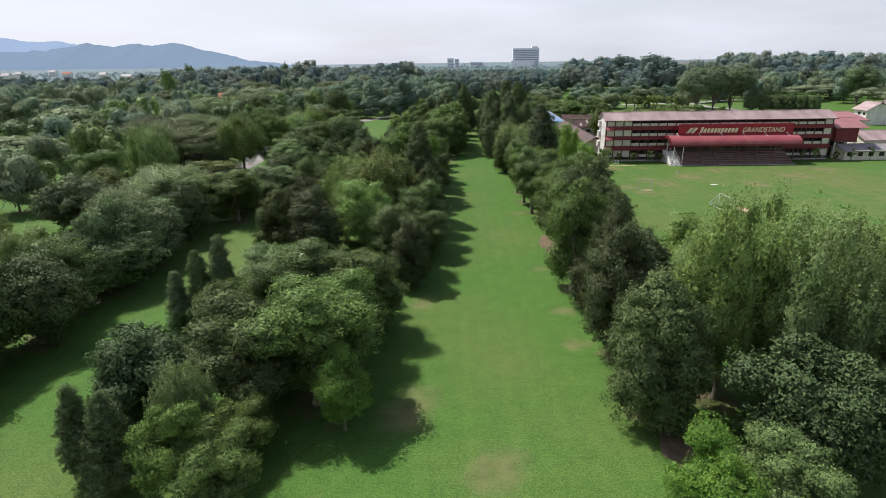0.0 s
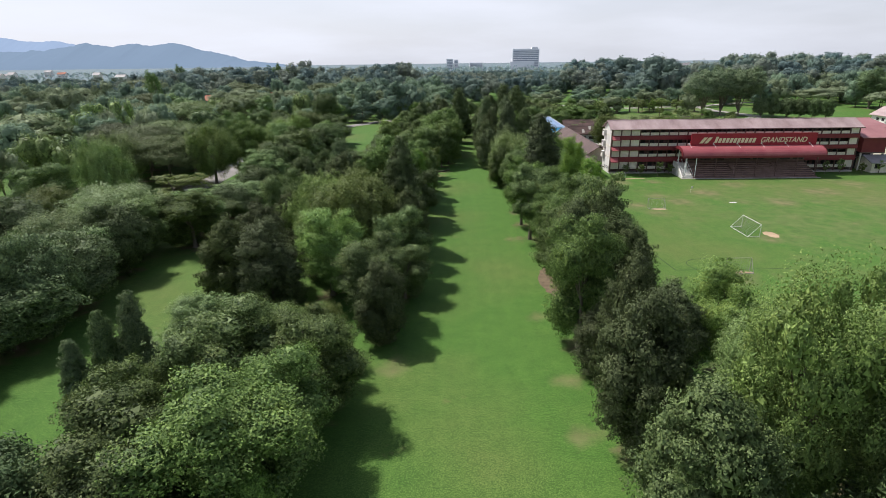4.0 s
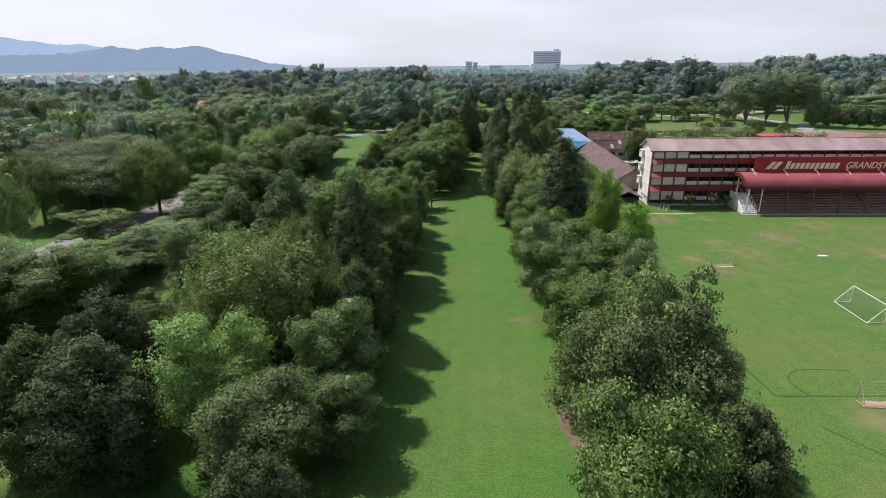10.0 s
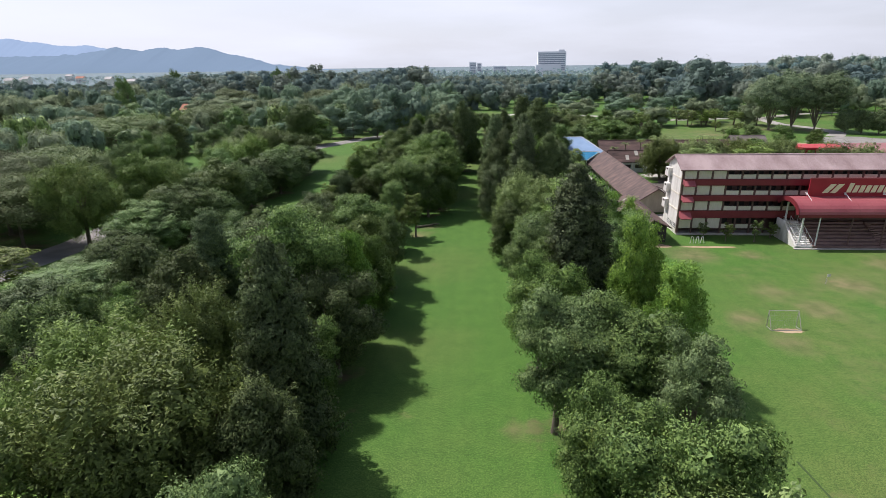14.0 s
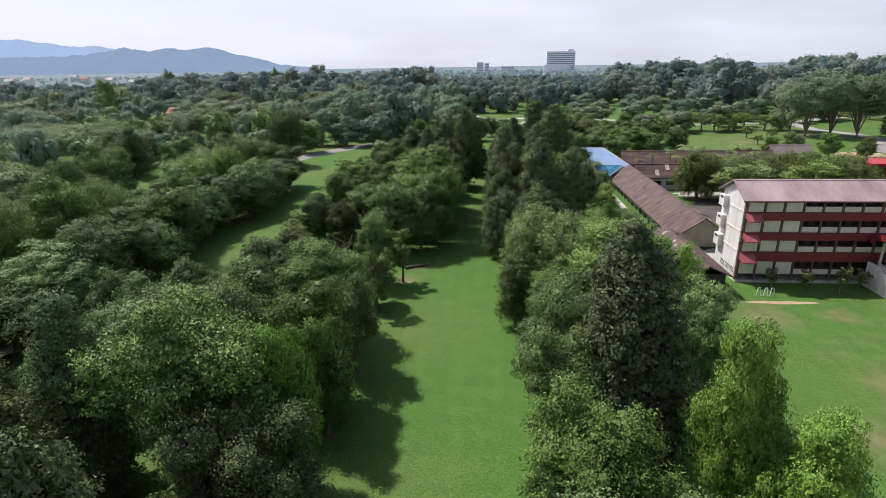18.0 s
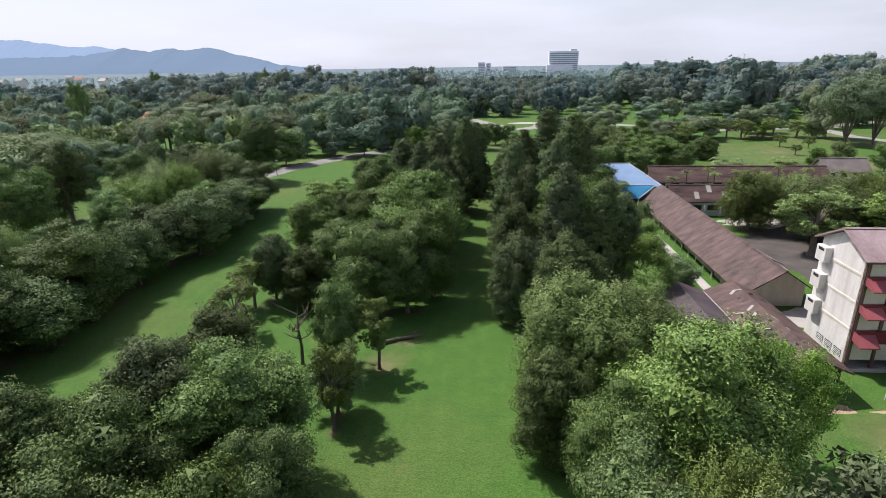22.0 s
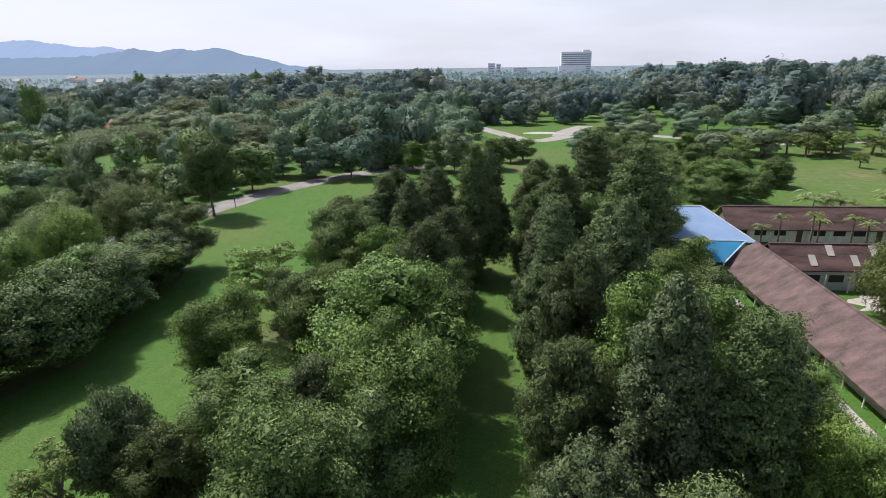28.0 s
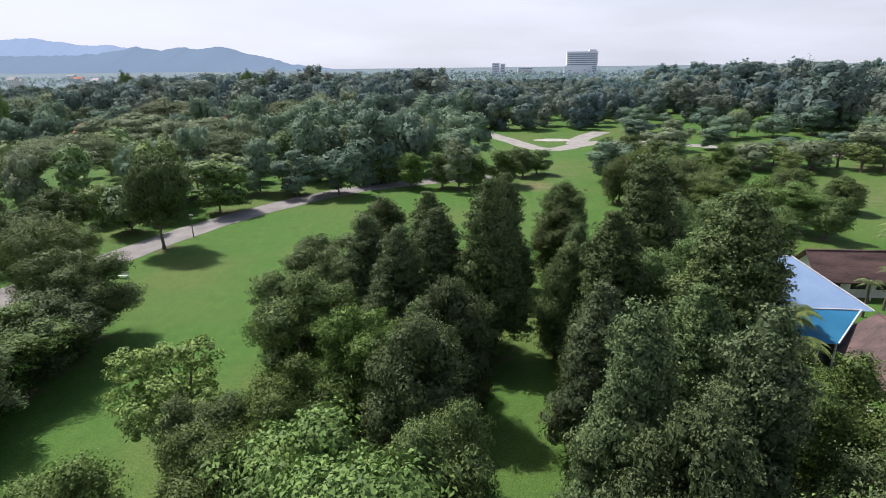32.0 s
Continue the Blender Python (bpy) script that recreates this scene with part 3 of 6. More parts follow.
    bp.inputs["Strength"].default_value, bp.inputs["Distance"].default_value = 0.5, 0.06
    l.new(noise_of[2].outputs["Fac"], bp.inputs["Height"])
    l.new(bp.outputs["Normal"], p.inputs["Normal"])
    return m


# worn, dry spots of turf: x, y, reach; the wide far-lawn ones also paint haze
DRY_HAZE_SPOTS = ((-2.9, 34.9, 2.4), (2.6, 26.0, 4.0, 0.6), (7.5, 30, 3.0, 0.5), (12.6, 44, 2.0), (13, 52, 1.8), (12.6, 66, 2.0), (12.5, 96, 2.0), (0.5, 156.5, 2.2), (48, 126, 3), (41, 118, 3), (51, 121, 4), (56, 95, 3), (-3.7, 54.5, 2.5), (-4.5, 31.5, 3), (3, 25, 3), (60, 129, 5), (72, 120, 5), (86, 129, 6), (43, 141, 5), (52, 141, 3), (-2, 151, 3), (-8, 157, 3), (34, 141, 3), (42, 78, 3), (43, 112, 3), (70, 137, 4), (98, 137, 5), (16, 300, 8), (120, 264, 8), (106, 292, 9), (100, 288, 34, 0.7), (18, 318, 24, 0.6), (135, 330, 40, 0.7), (60, 400, 40, 0.6), (-34, 240, 14, 0.35), (80, 112, 52, 0.6), (45, 60, 30, 0.45))


def lay_ground():
    ox, mx = axis_steps(-240, 240, 2.0, 4800)
    oy, my = axis_steps(-60, 420, 2.0, 4800)
    xs = [mx[0] - d for d in reversed(ox)] + mx + [mx[-1] + d for d in ox]
    ys = [my[0] - d for d in reversed(oy) if d < 700] + my + [my[-1] + d for d in oy]
    w = len(xs)
    verts = [(x, y, ground_height(x, y)) for y in ys for x in xs]
    faces = [(j * w + i, j * w + i + 1, (j + 1) * w + i + 1, (j + 1) * w + i) for j in range(len(ys) - 1) for i in range(w - 1)]
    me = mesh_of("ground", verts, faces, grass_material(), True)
    cover = me.attributes.new("cover", "FLOAT", "POINT")
    V = np.array(verts)
    c = np.zeros(len(V))
    for x, y, r in PLANTED:
        d = np.hypot(V[:, 0] - x, V[:, 1] - y)
        c = np.maximum(c, np.clip(1.15 - d / (0.55 * r), 0, 1))
    cover.data.foreach_set("value", (c * 0.75).astype(np.float32))
    d = np.zeros(len(V))
    for x, y, r, *share in DRY_HAZE_SPOTS:
        d = np.maximum(d, (share or [1])[0] * np.clip(1.3 - 1.3 * np.hypot(V[:, 0] - x, V[:, 1] - y) / (1.5 * r), 0, 1))
    dry = me.attributes.new("dry", "FLOAT", "POINT")
    dry.data.foreach_set("value", (d * 0.62).astype(np.float32))
    # share of painted haze, growing with y
    hazed = me.attributes.new("hazed", "FLOAT", "POINT")
    hazed.data.foreach_set("value", np.clip((V[:, 1] - 560) / 700, 0, 1).astype(np.float32))
    tagged(new("ground", me), "mown green grass with drier patches and leaf litter under trees", "grass", kind="structure")


def ribbon(name, label, category, line, width, material, z=0.02):
    """A flat strip with a thickness along a line of (x, y)."""
    bm = bmesh.new()
    pts = [Vector((x, y, 0)) for x, y in line]
    fine = []
    for i in range(len(pts) - 1):
        p0, p1, p2, p3 = pts[max(i - 1, 0)], pts[i], pts[i + 1], pts[min(i + 2, len(pts) - 1)]
        for k in range(6):
            t = k / 6
            fine.append(0.5 * ((2 * p1) + (p2 - p0) * t + (2 * p0 - 5 * p1 + 4 * p2 - p3) * t * t + (3 * p1 - p0 - 3 * p2 + p3) * t ** 3))
    fine.append(pts[-1])
    rows = []
    for i, p in enumerate(fine):
        d = (fine[min(i + 1, len(fine) - 1)] - fine[max(i - 1, 0)]).normalized()
        s = Vector((-d.y, d.x, 0)) * (width / 2) * (1 + 0.05 * math.sin(i * 1.7))
        z0 = z + max(ground_height(*(p + s).xy), ground_height(*(p - s).xy))
        rows.append([bm.verts.new((*(p + s).xy, z0 - 0.2)), bm.verts.new((*(p + s).xy, z0)), bm.verts.new((*(p - s).xy, z0)), bm.verts.new((*(p - s).xy, z0 - 0.2))])
    for a, b in zip(rows, rows[1:]):
        for k in range(3):
            bm.faces.new((a[k], b[k], b[k + 1], a[k + 1]))
    me = bpy.data.meshes.new(name)
    bm.to_mesh(me)
    bm.free()
    me.materials.append(material)
    return tagged(new(name, me), label, category, kind="structure")


ribbon("road", "grey worn asphalt park road edged by grass", "road", [(-64, 40), (-66, 90), (-64, 125), (-61, 150), (-64, 195), (-62.5, 222), (-58.5, 235.3), (-52.6, 256.6), (-43.6, 275.5), (-30, 293.5), (-14, 304), (4, 312)], 7.0, ASPHALT)
ribbon("road_2", "pale park drive between lawns", "road", [(-30, 434), (-4, 416), (9, 391), (20, 366), (28, 364), (36, 373), (48, 382), (70, 378), (111, 350)], 7.5, DRIVE)
ribbon("road_3", "pale drive beyond the lawn", "road", [(36, 375), (40, 392), (52, 414)], 8, DRIVE, 0.03)
ribbon("road_4", "pale drive beside the car park", "road", [(111, 351), (135, 355), (152, 352), (152, 328), (157, 314), (158, 296), (150, 284)], 6, DRIVE, 0.03)
ribbon("road_5", "pale drive between the far lawns", "road", [(152, 352), (180, 372), (212, 381), (250, 372)], 6, DRIVE)

# ---- woods ----


def open_ground(x, y):
    """Where no wood stands: fairways, roads, lawns, the field and the school."""
    if abs(x + 66) < 9 and 118 < y < 142 or -64 < x < -48.5 and 104 < y < 140:
        return True
    if -39 < x < 34 and y < 232:
        return True
    if x > 30 and y < 150:
        return True
    if x > 34 and y < 246:
        return True
    if -58 < x < 14 and 205 < y < 292 and x > -58 + max(0, y - 262) * 1.3 and x > -40 - max(0, y - 205) * 0.8:
        return True
    if abs(x + 63) < 5 and y < 250:
        return True
    if -6 < x - 0.06 * (y - 230) < 26 and 230 < y < 375:
        return True
    if 330 < y < 424 and -9 < x < 60 or abs(y - 374) < 9 and 5 < x < 220:
        return True
    if abs(x + (y - 392) * 0.9 - 6) < 9 and 372 < y < 430:
        return True
    if 62 < x < 178 and y < 322:
        return True
    if ((x + 130) / 15) ** 2 + ((y - 316) / 17) ** 2 < 1:
        return True
    if ((x + 97) / 9) ** 2 + ((y - 205) / 12) ** 2 < 1 or ((x + 76) / 7) ** 2 + ((y - 92) / 9) ** 2 < 1 or ((x + 58) / 8) ** 2 + ((y - 70) / 7) ** 2 < 1:
        return True
    if ((x - 95) / 45) ** 2 + ((y - 432) / 20) ** 2 < 1 or ((x - 190) / 50) ** 2 + ((y - 330) / 34) ** 2 < 1:
        return True
    return False

# ---- trees along the fairways ----
# the island of trees before the first row
plant("broad", -12.3, 33.6, 11.8, 12)
plant("broad", -18.8, 33.5, 11, 10.5)
plant("broad", -17.4, 47.2, 11.2, 11)
plant("broad", -21.8, 41.2, 9.5, 8)
plant("golden", -9.2, 30.0, 7.6, 5)
plant("broad", -9.8, 47.4, 10.4, 9)
plant("broad", -11.5, 40.5, 10.6, 9)
plant("spray", -22.6, 56.0, 8.0, 9)
plant("broad", -15.6, 55.2, 7.6, 8)
plant("feather", -10.8, 56.0, 6.6, 6)
plant("broad", -11.2, 52.4, 7.8, 6.5)
plant("cone", -26.2, 49.4, 10.6, 4.3)
plant("cone", -28.6, 48.6, 9.4, 3.9)
plant("cone", -30.0, 46.4, 7.6, 3.6)
plant("bigleaf", -25.4, 30.8, 9.2, 8.6)
plant("feather", -20.6, 26.6, 8.4, 4.6)
plant("cone", -26.7, 24.2, 8, 3.5)
plant("cone", -24.2, 23.6, 8, 4.2)
plant("golden", -18.9, 22.2, 7.8, 5.2)
plant("broad", -15.6, 20.8, 6.6, 5.6)
# the row on the near side of the fairway
plant("dome", -20.2, 68.2, 11.6, 9.5)
plant("bright", -13.8, 72.6, 12.2, 9.8)
plant("broad", -7.2, 66.6, 10.6, 9)
plant("dome", -25.6, 69.5, 11.4, 8)
plant("dome", -23.4, 75.4, 12, 8)
plant("feather", -11.2, 84.6, 14.2, 14)
plant("feather", -18.2, 88.5, 13.4, 11.5)
plant("broad", -5.0, 77.2, 11.6, 8)
plant("dome", -4.6, 84.4, 11.5, 7)
plant("cone", -6.0, 92.4, 18.2, 8.2)
plant("broad", -9.5, 107.6, 16.8, 12)
plant("cone", -19.0, 109.6, 15.4, 8.2)
plant("broad", -4.8, 103.8, 12.2, 8.6)
plant("golden", -4.5, 110.4, 13.4, 5.6)
plant("dome", -17.0, 100.6, 14, 9.4)
plant("feather", -13.8, 96.6, 13, 8.5)
plant("broad", -25.8, 96.5, 12.5, 9)
plant("dome", -25.6, 107.8, 12.6, 8.4)
plant("broad", -13.6, 117.0, 14.2, 10.5)
plant("broad", -6.2, 120.2, 12.8, 9.4)
plant("golden", -3.6, 116.6, 11, 6)
plant("broad", -13.2, 125.0, 13, 10)
plant("broad", -20.4, 121.0, 12.2, 9.4)
plant("broad", -3.4, 126.4, 10.8, 6.4)
plant("broad", -8.0, 132.6, 12.2, 10.6)
plant("dome", -15.2, 134.0, 11.4, 9.6)
plant("dome", -21.0, 129.5, 10.5, 8)
plant("dome", -15.3, 143.6, 9.4, 9.2)
plant("open", -4.0, 140.2, 8.6, 4.6)
# the thin trees on the grass between the rows
plant("spray", -5.8, 149.8, 10.6, 6)
plant("spray", -4.2, 142.4, 6.4, 5.2)
plant("open", -1.9, 150.1, 8.4, 4.4)
plant("open", -19.4, 156.1, 7, 5.8)
plant("open", -20.4, 163.5, 7, 5.6)
plant("bush", -19.0, 167.2, 9.4, 6.4)
# the second half of the near row
plant("broad", -5.4, 163.6, 12.6, 10)
plant("broad", 1.2, 169.0, 14.4, 9.6)
plant("broad", -0.8, 163.6, 12.6, 8.2)
plant("broad", 3.0, 185.4, 12.6, 7.2)
plant("broad", -11.6, 171.0, 10.4, 9.2)
plant("golden", -1.6, 178.2, 15.4, 14)
plant("broad", -16.8, 180.2, 11.2, 9)
plant("broad", -9.4, 183.4, 11.6, 8.6)
plant("open", -17.2, 193.4, 11.6, 9.4)
plant("broad", -8.2, 190.6, 11.4, 8.4)
plant("dome", 0.7, 191.6, 14.4, 8.4)
plant("broad", -11.4, 202.6, 13.6, 10.6)
plant("broad", -4.6, 198.6, 12.6, 9)
plant("golden", -14.8, 207.6, 10.4, 8)
plant("dome", 1.8, 201.4, 13.2, 8)
plant("cone", -0.6, 215.4, 15.8, 9)
plant("cone", -4.2, 211.2, 15, 8.4)
plant("cone", -8.6, 216.6, 14.4, 9)
plant("cone", 5.0, 212.6, 19.6, 9.4)
plant("broad", -14.6, 217.4, 10.8, 9)
plant("cone", -2.6, 224.8, 15.4, 9.4)
plant("cone", 6.5, 230.4, 16.6, 9.6)
plant("dome", -10.2, 233.5, 12, 9.5)
plant("broad", -17.0, 227.0, 9.6, 9.4)
# the row beside the playing field
plant("airy", 22.8, 34.2, 19, 10)
plant("airy", 28.6, 32.6, 17.6, 10)
plant("airy", 34.6, 34.4, 16.4, 10)
plant("airy", 29.6, 37.6, 16, 9)
plant("airy", 36.4, 29.6, 15, 10.5)
plant("spray", 37.0, 40.6, 14, 9)
plant("airy", 22.4, 38.6, 14.4, 6.8)
plant("bright", 28.4, 53.8, 11, 8.6)
plant("bigleaf", 25.2, 26.2, 10.2, 10.6)
plant("golden", 15.6, 19.2, 8, 5.4)
plant("broad", 20.2, 19.6, 7.6, 6.5)
plant("dome", 16.0, 31.2, 13, 8.6)
plant("dome", 16.2, 41.4, 13.8, 7.8)
plant("dome", 17.2, 48.2, 14, 6.4)
plant("dome", 20.9, 61.2, 12.4, 6.6)
plant("broad", 15.4, 58.6, 15.2, 9)
plant("broad", 18.4, 66.4, 16, 9.8)
plant("open", 20.8, 70.4, 17.6, 6.4)
plant("broad", 17.2, 73.8, 13.6, 9.4)
plant("broad", 20.2, 80.8, 13.2, 9)
plant("broad", 16.8, 85.4, 11.6, 7.4)
plant("broad", 15.4, 95.8, 13.2, 9.4)
plant("broad", 20.0, 95.4, 12.6, 9.6)
plant("spray", 23.6, 89.6, 12.6, 7)
plant("broad", 15.0, 104.6, 12.8, 8.4)
plant("bright", 24.2, 107.2, 16, 5.8)
plant("bright", 26.8, 103.4, 12.8, 6.6)
plant("cone", 19.5, 114.2, 19.4, 11)
plant("broad", 14.6, 113.2, 12, 7.4)
plant("spray", 27.4, 121.8, 12.4, 8)
plant("broad", 16.4, 123.8, 12.2, 8.6)
plant("feather", 21.6, 124.6, 11.4, 7.6)
plant("bright", 23.2, 134.4, 14.2, 13)
plant("dome", 13.9, 137.6, 9.4, 6.6)
plant("broad", 17.2, 131.6, 10.6, 6.8)
plant("bright", 29.4, 136.8, 11.4, 8)
plant("feather", 16.4, 146.6, 12, 12.6)
plant("feather", 21.6, 147.4, 11, 8.6)
plant("bright", 24.6, 151.4, 10.4, 7.2)
plant("dome", 17.6, 157.0, 12.4, 8.8)
plant("dome", 12.6, 161.4, 11, 7)
plant("cone", 18.4, 168.0, 18, 8.6)
plant("cone", 23.2, 167.2, 16, 8.4)
plant("dome", 12.8, 170.4, 12.2, 7.4)
plant("broad", 20.6, 175.8, 16.4, 10.2)
plant("bright", 28.2, 166.2, 10, 7)
plant("broad", 28.6, 177.6, 12.4, 8.4)
plant("cone", 26.6, 171.4, 13.4, 7.6)
plant("bright", 30.4, 174.6, 9.4, 6.4)
plant("dome", 14.9, 181.8, 15.4, 7.6)
plant("cone", 13.2, 186.8, 18, 8.2)
plant("cone", 19.3, 186.2, 18.4, 9)
plant("broad", 25.6, 183.4, 13.6, 9.2)
plant("spray", 31.6, 186.5, 8, 6.6)
plant("broad", 26.6, 191.4, 13, 9.4)
plant("cone", 20.0, 196.4, 15.5, 8.4)
plant("cone", 13.4, 196.4, 15.4, 8)
plant("cone", 16.4, 209.0, 17.4, 9.6)
plant("cone", 24.8, 203.0, 20.8, 12.6)
plant("broad", 22.4, 211.6, 14.0, 9)
plant("dome", 13.0, 213.5, 12.4, 7)
plant("cone", 21.8, 220.2, 20.3, 12)
plant("broad", 27.0, 214.8, 13, 9.4)
plant("dome", 14.8, 237.4, 10, 8.4)
plant("dome", 16.6, 250.6, 11.2, 9.6)
plant("spray", 27.2, 238.9, 10.5, 9)
plant("broad", 31.1, 252.4, 9.5, 9)
plant("broad", 32.0, 221.0, 13.5, 9.5)
plant("broad", 59.3, 261.7, 9.5, 11)
plant("feather", 22.6, 232.4, 10.5, 9.4)


def fill(kinds, x_low, x_high, y_low, y_high, tries, size, tall, close=0.36, seed=1):
    """Trees in the gaps of a row, crowns touching their neighbours."""
    rng = random.Random(seed)
    for _ in range(tries):
        x, y, w = rng.uniform(x_low, x_high), rng.uniform(y_low, y_high), rng.uniform(*size)
        if all((x - a) ** 2 + (y - b) ** 2 > (close * (w + c)) ** 2 for a, b, c in PLANTED):
            plant(rng.choice(kinds), x, y, rng.uniform(*tall), w)


fill(("broad", "broad", "dome"), -6.5, -3.6, 60, 132, 120, (5.5, 7.5), (8, 11), 0.36, seed=21)
fill(("broad", "golden", "dome"), -6, 0.6, 166, 224, 100, (6, 8), (8, 11.5), 0.34, seed=22)
fill(("cone", "dome"), 13.6, 16, 164, 216, 60, (5.5, 7), (9, 13), 0.34, seed=23)
fill(("broad", "bush", "dome"), -24, -10, 26, 52, 60, (5, 7), (5, 8), seed=2)
fill(("broad", "dome", "broad", "feather"), -26, -7, 72, 132, 160, (6, 9), (8, 11.5), 0.34, seed=3)
fill(("broad", "dome", "golden", "feather"), -14, -2, 162, 226, 120, (6, 8.5), (7.5, 11), 0.34, seed=5)
fill(("dome", "broad", "broad"), 16, 25, 52, 126, 120, (5.5, 8), (7.5, 11), seed=6)
fill(("airy", "spray"), 31, 44, 20, 36, 24, (8, 11), (11, 14), seed=7)
fill(("broad", "bright"), 18, 26, 118, 130, 20, (5, 7), (6, 8.5), seed=8)
fill(("cone", "cone", "dome", "broad"), 15.5, 29, 172, 230, 140, (6.5, 9.5), (10, 14), 0.34, seed=9)
fill(("bright", "spray"), 29, 33.5, 168, 188, 30, (4, 6), (5.5, 7.5), seed=10)

# the dark row along the far side of the second fairway
for y in range(28, 220, 6):
    plant(turn.choice(("bush", "bush", "broad", "bush", "spray")), -42.6 + turn.uniform(-2.2, 1.8) - (4.0 if y < 90 else 0) + (3.6 if 150 < y < 216 else 0), y + turn.uniform(-1.5, 1.5), turn.uniform(8.5, 13) * (0.58 if 100 < y < 132 else 1), turn.uniform(9.5, 13.5), group="dark row")
# the lone tree beside the road
lone = plant("bush", -51.7, 245.2, 14.0, 11.5)
tagged(lone, "tall dark green tree with a bare trunk beside the road", "tree")
for piece in lone.children:
    if piece.name.startswith("crown"):
        piece.location.z = 2.0
# single trees that stand out in the wood
plant("pale", -54.8, 94.5, 10.2, 17)
plant("pale", -56.5, 84.0, 8.6, 12)
plant("open", -57.4, 120.4, 7.4, 13.5)
plant("umbrella", -83.0, 172.0, 13, 24)
plant("umbrella", -78.0, 150.0, 11.5, 19)
plant("pale", -60.0, 212.0, 10, 13)
plant("airy", -56.5, 196.0, 11, 12)
for x, y, h, w in ((-108, 232, 14.5, 34), (-131, 243, 13.5, 26), (-152, 290, 15, 26), (-101, 287, 14.5, 26), (-140, 396, 16, 28), (-88, 415, 15, 30), (-74, 314, 12.5, 21), (-54, 320, 12, 17), (-262, 500, 17, 42)):
    plant("umbrella", x, y, h, w, group="spreading trees")
# tall thin trees that top the wood
for x, y, h, w in ((-144.6, 491, 30.5, 7), (-150, 494, 27, 7), (-139, 497, 26, 6), (-178, 350, 27, 8), (-240, 520, 30, 9)):
    plant("spray", x, y, h, w * 1.3, near=False)
def template(kind, count, seed, boughs, grow=0.55):
    """The corners of a coarse crown of that many leaves, on a base of width 1 and height 1."""
    H, W, low, lobes, leaves, la, lb = FORM[kind]
    me, _ = crown_mesh(kind, seed, count / leaves, math.sqrt(leaves / count) * grow, boughs)
    co, nor = np.empty(len(me.vertices) * 3, np.float32), np.empty(len(me.vertices) * 3, np.float32)
    me.vertices.foreach_get("co", co)
    me.attributes["custom_normal"].data.foreach_get("vector", nor)
    bpy.data.meshes.remove(me)
    return co.reshape(-1, 3) / np.array([W, W, H]), nor.reshape(-1, 3)[::3]


def set_crown(shape, x, y, w, h, a):
    """A coarse crown at its place: the corners and the normals of its leaves."""
    r = np.array([[math.cos(a), -math.sin(a), 0], [math.sin(a), math.cos(a), 0], [0, 0, 1]])
    return shape[0] @ (r * np.array([w, w, h])).T + np.array([x, y, ground_height(x, y)]), shape[1] @ r.T


def joined_wood(name, label, rows, leaves, boughs, tones):
    """Trees of a wood that stand too close to count, joined into one object."""
    kinds = sorted({r[0] for r in rows})
    mats = sorted({q for k in kinds for q in tones[k]})
    shapes = {k: [template(k, leaves * 2 if k == "umbrella" else leaves, 300 + 11 * v, boughs * 2 if k == "umbrella" else boughs, 0.50) for v in range(3)] for k in kinds}
    blocks, turned, slot, verts, faces = [], [], [], [], []
    for k, x, y, h, w in rows:
        a, z = turn.uniform(0, 6.28), ground_height(x, y)
        co, nor = set_crown(shapes[k][turn.randrange(3)], x, y, w, h, a)
        blocks.append(co)
        turned.append(nor)
        slot += [mats.index(turn.choice(tones[k]))] * (len(blocks[-1]) // 3)
        v, f = tube([(x, y, z - 0.1), (x, y, z + h * 0.6)], [0.22, 0.12], 5)
        faces += [tuple(i + len(verts) for i in q) for q in f]
        verts += v
    me = leaf_mesh(name, np.concatenate(blocks).reshape(-1, 3, 3), LEAF[mats[0]], np.concatenate(turned))
    for q in mats[1:]:
        me.materials.append(LEAF[q])
    me.polygons.foreach_set("material_index", np.array(slot, np.int32))
    ob = tagged(new(name, me), label, "wood", kind="stuff")
    shared("trunks", mesh_of("trunks", verts, faces, BARK, True), ob, Matrix())


# mixed wood to the west
woods = random.Random(31)
spots = []
for _ in range(9000):
    x, y = woods.uniform(-150, -49), woods.uniform(18, 318)
    if x < -45 - 0.95 * (y + 12) or open_ground(x, y) or len(spots) > 190:
        continue
    gap = 9.5 if x > -75 else 12.5
    if all((x - a) ** 2 + (y - b) ** 2 > gap * gap for a, b in spots) and all((x - a) ** 2 + (y - b) ** 2 > (0.42 * c + 3) ** 2 for a, b, c in PLANTED):
        spots.append((x, y))
MASSED = []
for x, y in spots:
    tone = noise.noise((x * 0.03, y * 0.03, 0.5)) + woods.uniform(-0.3, 0.3)
    kind_name = "umbrella" if tone > 0.46 else "feather" if tone > 0.41 else "airy" if tone > 0.17 else "spray" if tone > 0.05 else "broad" if tone > -0.14 else "bush" if tone > -0.28 else "feather"
    h = {"umbrella": 12.5, "airy": 14, "spray": 14, "broad": 13, "bush": 10.5, "feather": 12, "pale": 10}[kind_name] * woods.uniform(0.65, 1.3)
    w = {"umbrella": 20, "airy": 12, "spray": 11, "broad": 12, "bush": 11, "feather": 11, "pale": 11}[kind_name] * woods.uniform(0.75, 1.2)
    if x > -84 and 40 < y < 250:
        plant(kind_name, x, y, h, w, group="trees of the west wood")
        continue
    MASSED.append((kind_name, x, y, h, w))
    PLANTED.append((x, y, w))
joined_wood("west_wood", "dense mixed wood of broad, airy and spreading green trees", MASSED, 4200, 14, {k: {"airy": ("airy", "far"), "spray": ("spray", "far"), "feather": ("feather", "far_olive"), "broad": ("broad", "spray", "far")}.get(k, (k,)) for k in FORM})
